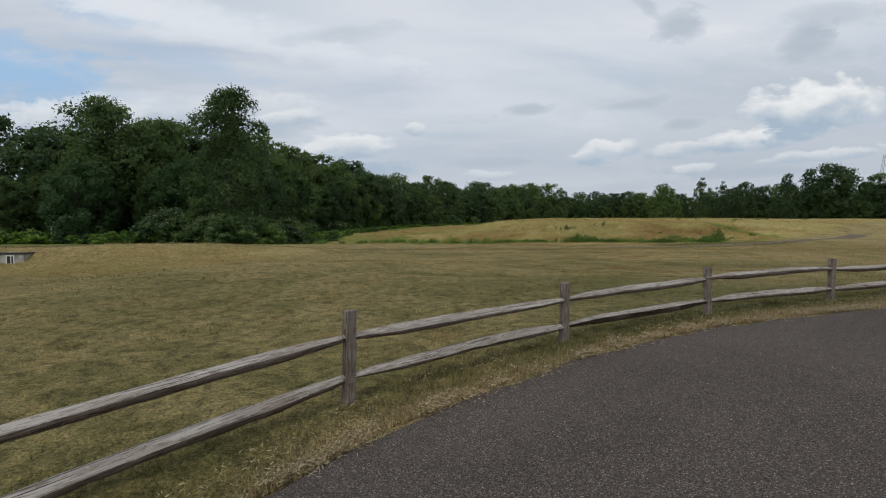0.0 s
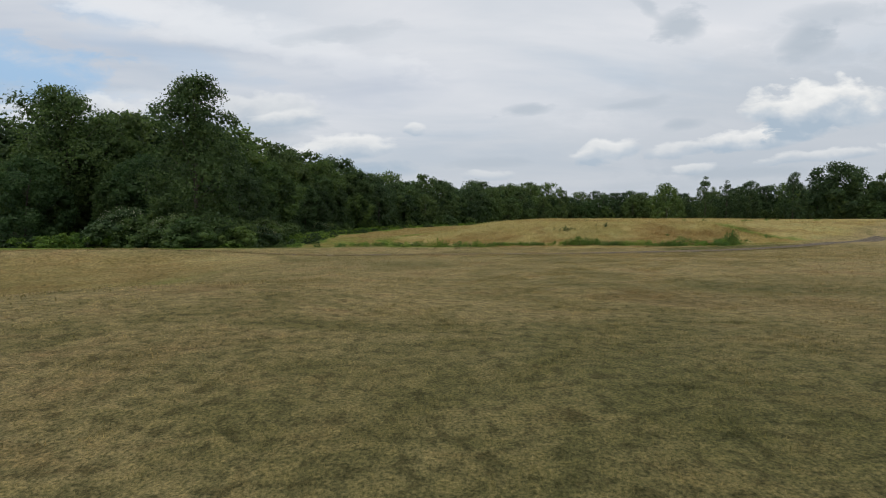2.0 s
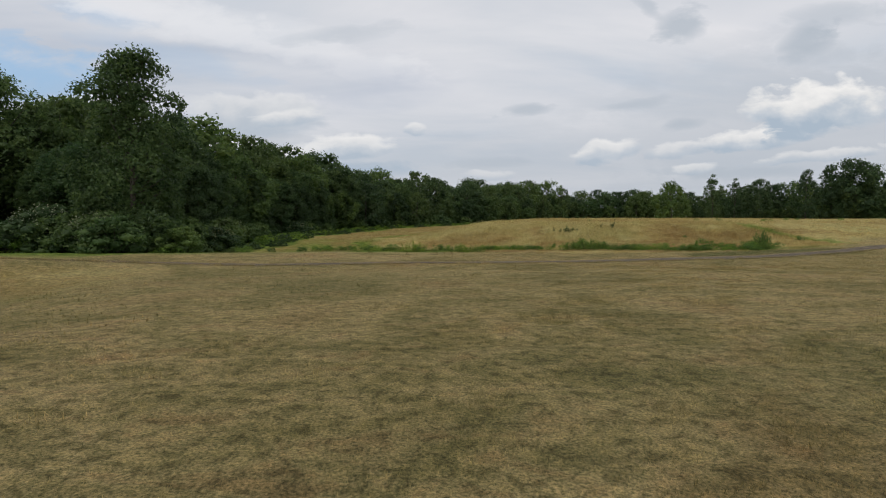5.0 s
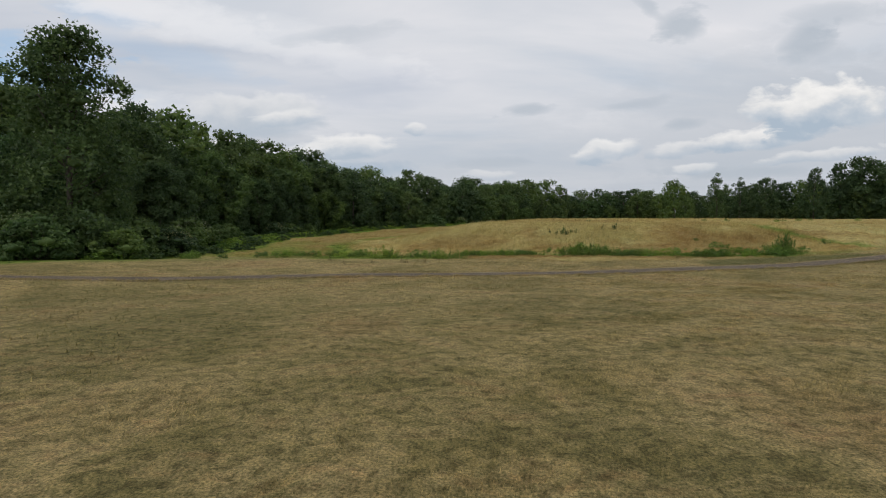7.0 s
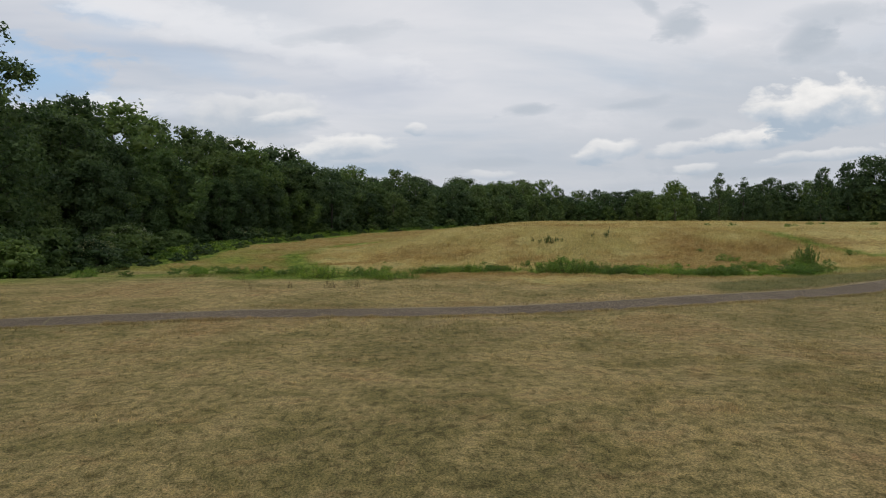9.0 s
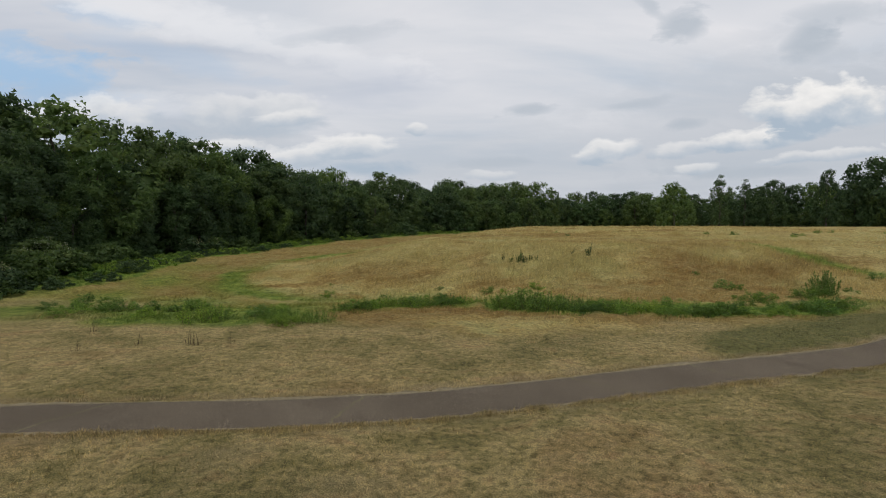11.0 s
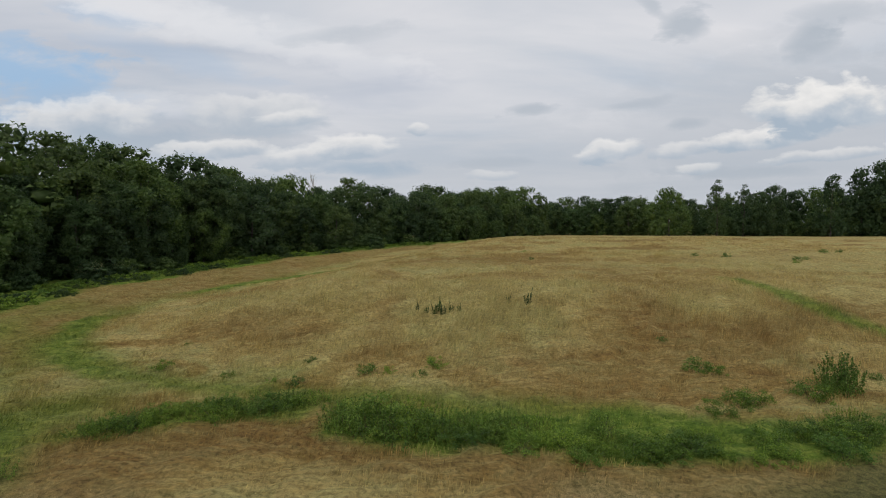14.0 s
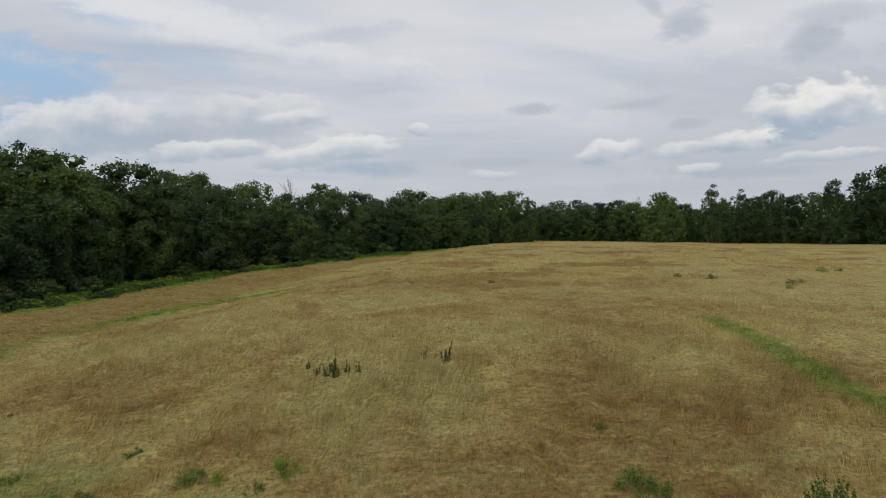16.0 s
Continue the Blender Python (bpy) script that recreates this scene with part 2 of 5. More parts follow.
def grass_colour(t):
    """Colour of the turf by place: mown lawn, tall hay and lush growth, each mottled at several sizes."""
    p = position(t)
    flat = stretched(t, p, (1, 1, 0.0))
    patch = noisy(t, flat, 0.17, 4, 0.65, 0.8)
    mottle = noisy(t, stretched(t, flat, (0.8, 1.25, 1)), 1.1, 5, 0.7, 0.7)
    tuft = noisy(t, flat, 5.0, 4, 0.7, 0.6)
    fine = noisy(t, flat, 30.0, 3, 0.75)
    lawn = ramp(t, patch, [(0.38, LAWN_GREEN), (0.46, LAWN_OLIVE), (0.54, LAWN_STRAW), (0.63, LAWN_BROWN)])
    lawn2 = ramp(t, mottle, [(0.38, LAWN_GREEN), (0.46, LAWN_OLIVE), (0.55, LAWN_STRAW), (0.64, LAWN_BROWN)])
    lawn = blend(t, 0.5, lawn, lawn2)
    lawn = blend(t, maths(t, "MULTIPLY", attribute(t, "green"), 0.82), lawn, blend(t, mottle, (0.062, 0.078, 0.028), (0.150, 0.148, 0.055)))
    lawn = blend(t, 1.0, lawn, ramp(t, tuft, [(0.37, (0.62, 0.62, 0.56)), (0.47, (1.0, 1.0, 0.97)), (0.60, (1.4, 1.33, 1.25))]), "MULTIPLY")
    lawn = blend(t, 1.0, lawn, ramp(t, fine, [(0.36, (0.45, 0.5, 0.45)), (0.5, (1.0, 1.0, 1.0)), (0.64, (1.6, 1.5, 1.5))]), "MULTIPLY")
    patch2 = noisy(t, stretched(t, flat, (0.8, 1.2, 1), (0, 0, 0.4), (40, 11, 0)), 0.085, 5, 0.6, 1.0)
    streak = noisy(t, stretched(t, flat, (0.6, 1.8, 1), (0, 0, 0.35)), 0.7, 5, 0.7, 1.2)
    hay = ramp(t, patch2, [(0.38, HAY_RUST), (0.45, HAY), (0.52, HAY_PALE), (0.58, SEDGE), (0.65, HAY)])
    hay = blend(t, maths(t, "MULTIPLY", attribute(t, "sedge"), 0.85), hay, blend(t, tuft, SEDGE, HAY_PALE))
    hay = blend(t, maths(t, "MULTIPLY", attribute(t, "rust"), 0.8), hay, HAY_RUST)
    hay2 = ramp(t, streak, [(0.38, HAY_RUST), (0.46, HAY), (0.55, HAY_PALE), (0.66, SEDGE)])
    hay = blend(t, 0.35, hay, hay2)
    hay = blend(t, 1.0, hay, ramp(t, tuft, [(0.36, (0.62, 0.62, 0.6)), (0.5, (1.0, 1.0, 1.0)), (0.64, (1.3, 1.25, 1.2))]), "MULTIPLY")
    laid = noisy(t, stretched(t, flat, (0.5, 2.6, 1), (0, 0, -0.5)), 2.2, 4, 0.65, 0.8)
    hay = blend(t, 1.0, hay, ramp(t, laid, [(0.36, (0.80, 0.78, 0.74)), (0.5, (0.98, 0.98, 0.97)), (0.64, (1.2, 1.2, 1.17))]), "MULTIPLY")
    lush = ramp(t, mottle, [(0.38, (0.065, 0.12, 0.018)), (0.5, (0.125, 0.195, 0.028)), (0.62, (0.21, 0.265, 0.05))])
    lush = blend(t, 1.0, lush, ramp(t, tuft, [(0.36, (0.6, 0.65, 0.6)), (0.5, (1.0, 1.0, 1.0)), (0.64, (1.3, 1.25, 1.2))]), "MULTIPLY")
    c = blend(t, attribute(t, "hay"), lawn, hay)
    c = blend(t, attribute(t, "lush"), c, lush)
    c = blend(t, attribute(t, "dry"), c, blend(t, ramp(t, fine, [(0.42, grey(0)), (0.58, grey(1))]), (0.17, 0.125, 0.07), (0.50, 0.40, 0.22)))
    return c, tuft, mottle


def growth(x, y):
    """Broad differences in the turf: greener lawn, grey-green sedge and rusty hay."""
    fx, fy = zip(*FENCE)
    green = 0.36 * np.exp(-((x - 4.5) / 6) ** 2 - ((y - 11) / 4.5) ** 2) + 0.30 * np.exp(-((y - np.interp(x, fx, fy)) / 0.7) ** 2) * step(x, -6, -3) * step(x, 14, 10) + 0.35 * np.exp(-((x - 10) / 5) ** 2 - ((y - 21) / 4) ** 2) + 0.25 * np.exp(-((x + 2) / 9) ** 2 - ((y - 36) / 6) ** 2)
    def spots(places):
        return sum(k * np.exp(-((x - px) / wx) ** 2 - ((y - py) / wy) ** 2) for px, py, wx, wy, k in places)
    sedge = spots([(10, 88, 7, 6, 1.0), (22, 88, 6, 6, 1.0), (24, 80, 3, 4, 0.9), (14, 79, 3, 2.5, 0.7), (32, 86, 5, 4, 1.1), (43, 85, 3.5, 5, 0.9), (60, 105, 10, 12, 1.0), (80, 118, 16, 10, 0.9), (55, 87, 4, 4, 0.9)])
    rust = spots([(28, 75, 5, 2.6, 0.9), (35, 77, 4, 5, 1.0), (37, 84, 2, 6, 0.8), (41, 76, 4, 3, 0.8), (17.5, 83, 1.2, 4, 0.9), (18.5, 77, 2, 2, 0.6), (6, 83, 4, 2.5, 0.5), (26, 112, 16, 7, 0.7), (38, 100, 5, 7, 0.5), (12, 82, 2, 2, 0.5), (0, 100, 4, 5, 0.4), (46, 98, 8, 6, 0.4)])
    rust = rust + 0.6 * step(x, -9, -14) * step(y, 40, 36) * step(y, 14, 20)
    rust = rust + 0.95 * step(side(y) - 2.0 - x, -1.0, 2.5) * step(y, 74, 82) + 0.35 * np.exp(-((x - 14) / 6) ** 2 - ((y - 65) / 2.5) ** 2) + 0.7 * np.exp(-((x - 32) / 8) ** 2 - ((y - 64.2) / 1.2) ** 2)
    rust = rust + 0.95 * np.exp(-((y - hollow_front(x) + 1.3) / 1.3) ** 2) * step(x, 5, 8) * step(x, 41, 38) + 0.6 * np.exp(-((x - 31) / 7) ** 2 - ((y - 71.5) / 1.6) ** 2)
    green = green + 1.0 * mown_patch(x, y, 0) + 0.3 * step(x, -9, -15) * step(y, 21, 25) * step(y, 40, 36) + 0.9 * np.exp(-((y - 25.2 + 0.22 * (x + 10)) / 1.5) ** 2) * step(x, -3, -9)
    inside = step(x - side(y), 0, 5) * step(y - front(x), 2, 9)
    sedge = np.maximum(sedge, 0.25 * inside * (1 - step(y, 100, 125))) * (1 - 0.85 * np.clip(rust, 0, 1))
    green = green + 0.2 * step(y, 19, 11) + 1.2 * np.exp(-((x - 37) / 5) ** 2 - ((y - 61.5) / 3.4) ** 2)
    return np.clip(green * 1.4, 0, 1), np.clip(sedge, 0, 1), np.clip(rust, 0, 1)


def turf_material():
    m, t, b = surface("turf", 0.95, 0.1)
    c, fine, mottle = grass_colour(t)
    t.links.new(blend(t, 0.22, c, (0.55, 0.52, 0.45), "MULTIPLY"), b.inputs["Base Color"])
    p = position(t)
    rough = noisy(t, p, 22.0, 4, 0.75)
    bumped(t, b, maths(t, "ADD", maths(t, "MULTIPLY", rough, 0.6), maths(t, "ADD", mottle, fine)), 1.0, 0.10)
    return m


def blade_material():
    m, t, b = surface("grass_blade", 0.75, 0.25)
    c, fine, mottle = grass_colour(t)
    rnd = t.nodes.new("ShaderNodeNewGeometry").outputs["Random Per Island"]
    tint = ramp(t, rnd, [(0.0, (0.76, 0.79, 0.68)), (0.5, (1.0, 1.0, 0.96)), (1.0, (1.3, 1.25, 1.14))])
    c = blend(t, 1.0, c, tint, "MULTIPLY")
    t.links.new(c, b.inputs["Base Color"])
    glow = t.nodes.new("ShaderNodeBsdfTranslucent")
    t.links.new(c, glow.inputs[0])
    mix = node(t, "ShaderNodeMixShader", inputs={0: 0.3})
    t.links.new(b.outputs[0], mix.inputs[1])
    t.links.new(glow.outputs[0], mix.inputs[2])
    t.links.new(mix.outputs[0], t.nodes["Material Output"].inputs[0])
    return m


def leaf_material(name, dark, mid, light, thin=0.25):
    m, t, b = surface(name, 0.55, 0.3)
    geo = t.nodes.new("ShaderNodeNewGeometry")
    obj = t.nodes.new("ShaderNodeObjectInfo")
    c = ramp(t, geo.outputs["Random Per Island"], [(0.1, dark), (0.5, mid), (0.95, light)])
    tint = ramp(t, obj.outputs["Random"], [(0.0, (0.66, 0.75, 0.74)), (0.3, (0.95, 1.0, 1.0)), (0.6, (1.28, 1.22, 0.95)), (0.8, (1.42, 1.36, 0.98)), (1.0, (0.8, 0.92, 0.96))])
    c = blend(t, 1.0, c, tint, "MULTIPLY")
    big = noisy(t, geo.outputs["Position"], 0.35, 2, 0.5)
    c = blend(t, 1.0, c, ramp(t, big, [(0.35, (0.8, 0.85, 0.85)), (0.65, (1.15, 1.12, 1.0))]), "MULTIPLY")
    t.links.new(c, b.inputs["Base Color"])
    glow = t.nodes.new("ShaderNodeBsdfTranslucent")
    t.links.new(c, glow.inputs[0])
    mix = node(t, "ShaderNodeMixShader", inputs={0: thin})
    t.links.new(b.outputs[0], mix.inputs[1])
    t.links.new(glow.outputs[0], mix.inputs[2])
    t.links.new(mix.outputs[0], t.nodes["Material Output"].inputs[0])
    return m


def bark_material(name, a, c):
    m, t, b = surface(name, 0.9, 0.2)
    coord = t.nodes.new("ShaderNodeTexCoord").outputs["Object"]
    n = noisy(t, stretched(t, coord, (5, 5, 0.8)), 1.6, 5, 0.65)
    t.links.new(ramp(t, n, [(0.35, a), (0.65, c)]), b.inputs["Base Color"])
    bumped(t, b, n, 0.8, 0.04)
    return m


def asphalt_material(name, a, c, speck):
    m, t, b = surface(name, 0.95, 0.08)
    p = position(t)
    stain = noisy(t, p, 0.35, 5, 0.6, 0.6)
    grit = noisy(t, p, 70.0, 2, 0.8)
    vor = node(t, "ShaderNodeTexVoronoi", inputs={"Scale": 120.0})
    t.links.new(p, vor.inputs["Vector"])
    col = ramp(t, stain, [(0.35, a), (0.65, c)])
    col = blend(t, ramp(t, grit, [(0.5, grey(0)), (0.72, grey(0.8))]), col, speck)
    bright = t.nodes.new("ShaderNodeSeparateColor")
    t.links.new(vor.outputs["Color"], bright.inputs[0])
    col = blend(t, 1.0, col, ramp(t, bright.outputs[0], [(0.0, grey(0.45)), (0.6, grey(0.95)), (0.92, grey(1.3)), (1.0, grey(2.6))]), "MULTIPLY")
    col = blend(t, ramp(t, vor.outputs["Distance"], [(0.35, grey(0.0)), (0.7, grey(0.5))]), col, (0.025, 0.023, 0.022))
    t.links.new(col, b.inputs["Base Color"])
    bumped(t, b, maths(t, "SUBTRACT", 1.0, vor.outputs["Distance"]), 0.7, 0.012)
    return m


def wood_material(tint, along=(1.2, 46, 46)):
    """Split timber: silvered grain, brown heartwood where it flakes, dark checks and a little lichen."""
    m, t, b = surface("weathered_wood", 0.9, 0.15)
    coord = t.nodes.new("ShaderNodeTexCoord").outputs["Object"]
    info = t.nodes.new("ShaderNodeObjectInfo").outputs["Random"]
    shift = t.nodes.new("ShaderNodeVectorMath")
    t.links.new(coord, shift.inputs[0])
    t.links.new(maths(t, "MULTIPLY", info, 20.0), shift.inputs[1])
    v = shift.outputs[0]
    grain = noisy(t, stretched(t, v, along), 1.5, 6, 0.7, 0.5)
    flake = noisy(t, stretched(t, v, tuple(5.0 if a < 5 else 34.0 for a in along)), 1.5, 5, 0.7, 0.4)
    check = noisy(t, stretched(t, v, tuple(0.6 if a < 5 else 60.0 for a in along), (0, 0, 0), (3, 8, 5)), 1.0, 2, 0.5)
    blot = noisy(t, stretched(t, v, (1.2, 5, 5)), 1.6, 4, 0.6)
    col = ramp(t, grain, [(0.33, (0.13, 0.112, 0.098)), (0.44, (0.30, 0.28, 0.255)), (0.62, (0.46, 0.44, 0.41))])
    col = blend(t, ramp(t, flake, [(0.52, grey(0.0)), (0.60, grey(0.75))]), col, (0.135, 0.10, 0.08))
    col = blend(t, ramp(t, blot, [(0.42, grey(0.0)), (0.66, grey(0.5))]), col, (0.17, 0.135, 0.11))
    col = blend(t, ramp(t, check, [(0.62, grey(0.0)), (0.66, grey(0.85))]), col, (0.035, 0.028, 0.024))
    lichen = noisy(t, v, 30, 3, 0.6)
    col = blend(t, ramp(t, lichen, [(0.62, grey(0)), (0.68, grey(0.6))]), col, (0.40, 0.41, 0.36))
    t.links.new(blend(t, 1.0, col, tint, "MULTIPLY"), b.inputs["Base Color"])
    bumped(t, b, maths(t, "SUBTRACT", grain, maths(t, "MULTIPLY", flake, 0.5)), 0.5, 0.006)
    return m


def plain_material(name, a, c, scale, rough=0.85, spec=0.3, bump=0.2):
    m, t, b = surface(name, rough, spec)
    coord = t.nodes.new("ShaderNodeTexCoord").outputs["Object"]
    n = noisy(t, coord, scale, 5, 0.65)
    t.links.new(ramp(t, n, [(0.35, a), (0.65, c)]), b.inputs["Base Color"])
    bumped(t, b, n, bump, 0.02)
    return m


M_TURF, M_BLADE = turf_material(), blade_material()
M_LEAF = leaf_material("oak_leaves", (0.047, 0.081, 0.035), (0.066, 0.107, 0.042), (0.096, 0.142, 0.055), 0.5)
M_LEAF_LIGHT = leaf_material("maple_leaves", (0.052, 0.092, 0.035), (0.074, 0.124, 0.044), (0.110, 0.164, 0.060), 0.5)
M_SHRUB = leaf_material("shrub_leaves", (0.034, 0.064, 0.021), (0.054, 0.094, 0.031), (0.088, 0.130, 0.048), 0.35)
M_BUSH = leaf_material("bush_leaves", (0.045, 0.09, 0.014), (0.08, 0.145, 0.022), (0.14, 0.21, 0.04), 0.35)
M_WEED = leaf_material("weed_leaves", (0.07, 0.13, 0.022), (0.12, 0.205, 0.035), (0.205, 0.295, 0.06), 0.45)
M_BARK = bark_material("bark", (0.045, 0.037, 0.03), (0.12, 0.105, 0.09))
M_PALE_BARK = bark_material("bare_wood", (0.25, 0.23, 0.2), (0.48, 0.45, 0.4))
M_STEM = bark_material("dead_stem", (0.05, 0.035, 0.02), (0.13, 0.09, 0.05))
M_LOT = asphalt_material("lot_asphalt", (0.092, 0.075, 0.065), (0.134, 0.110, 0.095), (0.30, 0.262, 0.228))
M_WAY = asphalt_material("path_asphalt", (0.135, 0.107, 0.076), (0.19, 0.152, 0.109), (0.31, 0.262, 0.195))
M_GRIT = plain_material("sandy_grit", (0.13, 0.108, 0.064), (0.285, 0.236, 0.15), 9.0, 0.95, 0.1, 0.5)
M_STRAW = leaf_material("dead_straw", (0.20, 0.13, 0.072), (0.40, 0.285, 0.165), (0.62, 0.475, 0.30), 0.2)
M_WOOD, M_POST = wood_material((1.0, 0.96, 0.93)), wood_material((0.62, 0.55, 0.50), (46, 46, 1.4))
# darker brown copy of the rail wood, with shade put into its tint
M_RAIL_SHADE = wood_material((0.52, 0.44, 0.39))
M_CONCRETE = plain_material("concrete", (0.23, 0.22, 0.2), (0.42, 0.41, 0.38), 2.5)
M_WHITE = plain_material("white_paint", (0.68, 0.68, 0.66), (0.8, 0.8, 0.78), 6.0, 0.5)
M_DARK = plain_material("dark_opening", (0.02, 0.02, 0.022), (0.04, 0.04, 0.042), 4.0, 0.3, 0.5)
M_BLOSSOM = leaf_material("blossom", (0.2, 0.22, 0.13), (0.32, 0.33, 0.22), (0.46, 0.46, 0.34), 0.3)
M_SOIL = plain_material("soil", (0.08, 0.075, 0.034), (0.22, 0.19, 0.09), 9.0)
M_STEEL = plain_material("galvanised_steel", (0.2, 0.21, 0.22), (0.3, 0.31, 0.32), 3.0, 0.5, 0.5)

# ---------------------------------------------------------------- mesh helpers


def mesh_from(name, verts, faces, material, smooth=False):
    """A mesh from arrays of places and of faces that all have the same number of corners."""
    verts, faces = np.asarray(verts, np.float32), np.asarray(faces, np.int32)
    me = bpy.data.meshes.new(name)
    n, k = faces.shape
    me.vertices.add(len(verts))
    me.vertices.foreach_set("co", verts.ravel())
    me.loops.add(n * k)
    me.loops.foreach_set("vertex_index", faces.ravel())
    me.polygons.add(n)
    me.polygons.foreach_set("loop_start", np.arange(0, n * k, k, dtype=np.int32))
    me.polygons.foreach_set("loop_total", np.full(n, k, np.int32))
    if smooth:
        me.polygons.foreach_set("use_smooth", np.ones(n, bool))
    me.update(calc_edges=True)
    me.materials.append(material)
    return me


def give(me, name, values):
    a = me.attributes.new(name, "FLOAT", "POINT")
    a.data.foreach_set("value", np.asarray(values, np.float32))


def part(name, data, parent, label="", m=None):
    ob = new(name, data)
    ob.parent = parent
    if m is not None:
        ob.matrix_local = m
    if label:
        tagged(ob, label)
    return ob


def thing(name, m, label, category, group="", kind=""):
    ob = new(name)
    ob.empty_display_size = 0.3
    ob.matrix_world = m
    return tagged(ob, label, category, group, kind)


def tube(path, radii, sides=7):
    """Vertices and quads of a bent tapering tube."""
    path = np.asarray(path, float)
    way = np.gradient(path, axis=0)
    way /= np.linalg.norm(way, axis=1, keepdims=True) + 1e-9
    ref = np.where(np.abs(way[:, 2:3]) > 0.9, [[1.0, 0, 0]], [[0, 0, 1.0]])
    u = np.cross(way, ref)
    u /= np.linalg.norm(u, axis=1, keepdims=True) + 1e-9
    v = np.cross(way, u)
    a = np.arange(sides) / sides * 2 * np.pi
    ring = path[:, None] + np.asarray(radii)[:, None, None] * (np.cos(a)[None, :, None] * u[:, None] + np.sin(a)[None, :, None] * v[:, None])
    n = len(path)
    i, j = np.meshgrid(np.arange(n - 1), np.arange(sides), indexing="ij")
    k = (j + 1) % sides
    faces = np.stack([i * sides + j, i * sides + k, (i + 1) * sides + k, (i + 1) * sides + j], -1).reshape(-1, 4)
    return ring.reshape(-1, 3), faces


def joined(pieces):
    verts, faces, n = [], [], 0
    for v, f in pieces:
        verts.append(v)
        faces.append(f + n)
        n += len(v)
    return np.concatenate(verts), np.concatenate(faces)


def leaves(rng, centres, normals, size, droop=0.3, single=False, stray=0.7):
    """Small folded leaves of two triangles, or flat ones of one, about the given centres."""
    n = len(centres)
    d = normals + rng.normal(0, stray, (n, 3))
    d /= np.linalg.norm(d, axis=1, keepdims=True) + 1e-9
    along = np.cross(d, rng.normal(0, 1, (n, 3)))
    along[:, 2] -= droop
    along /= np.linalg.norm(along, axis=1, keepdims=True) + 1e-9
    across = np.cross(d, along)
    across /= np.linalg.norm(across, axis=1, keepdims=True) + 1e-9
    s = size * rng.uniform(0.6, 1.35, (n, 1))
    fold = np.cross(along, across) * s * rng.uniform(-0.25, 0.25, (n, 1))
    a, b = centres - along * s * 0.6, centres + along * s * 0.6
    l, r = centres + across * s * 0.42 + fold, centres - across * s * 0.42 + fold
    if single:
        return np.stack([a, l, b + (r - b) * 0.55], 1).reshape(-1, 3), np.arange(n * 3).reshape(-1, 3)
    verts = np.stack([a, l, b, r], 1).reshape(-1, 3)
    q = np.arange(n)[:, None] * 4
    return verts, np.concatenate([q + [[0, 1, 2]], q + [[0, 2, 3]]], 0).reshape(-1, 3)


# ---------------------------------------------------------------- ground
def axis(lo, a, b, hi, fine):
    mid = np.arange(a, b + fine / 2, fine)
    out, d, v = [], fine, b
    while v < hi:
        d *= 1.35
        v += d
        out.append(v)
    back, d, v = [], fine, a
    while v > lo:
        d *= 1.35
        v -= d
        back.append(v)
    return np.array(back[::-1] + list(mid) + out)


def lot_edge(x):
    """The y of the lot's kerbless edge, 1.15 m inside the rail fence."""
    return interp(x, [(-4, -0.2), (-2.2, 1.2), (-1.17, 2.92), (-0.4, 3.92), (0.68, 4.84), (1.9, 5.8), (3.87, 6.88), (5.6, 7.42), (7.8, 7.98), (11, 8.45), (16, 8.7), (40, 8.7)])


def hollow_front(x):
    return interp(x, [(6, 64.6), (7.7, 65.6), (9.4, 66.5), (11.5, 67.5), (16.2, 68.8), (17.5, 66.2), (20, 65.4), (24, 65.0), (27, 64.0), (31.4, 63.7), (36.4, 64.6), (39.5, 65.8)])


def hollow_back(x):
    return interp(x, [(16.5, 71), (20, 70.2), (24.6, 69.9), (29, 70.0), (34, 67.9), (38.3, 66.9), (40, 66.6)])


def mown_patch(x, y, wob):
    """Darker, freshly mown grass before the hollow."""
    line = interp(x, [(24, 57.5), (27.2, 60.1), (30.8, 61.6), (34.6, 63.3), (40, 65.0), (46, 66)])
    return step(line - y + wob * 0.5, -0.6, 0.8) * step(x + wob * 0.6, 24.5, 27) * step(x, 48, 44) * step(y - way_y(x) + wob * 0.5, -2.5, 0.5)


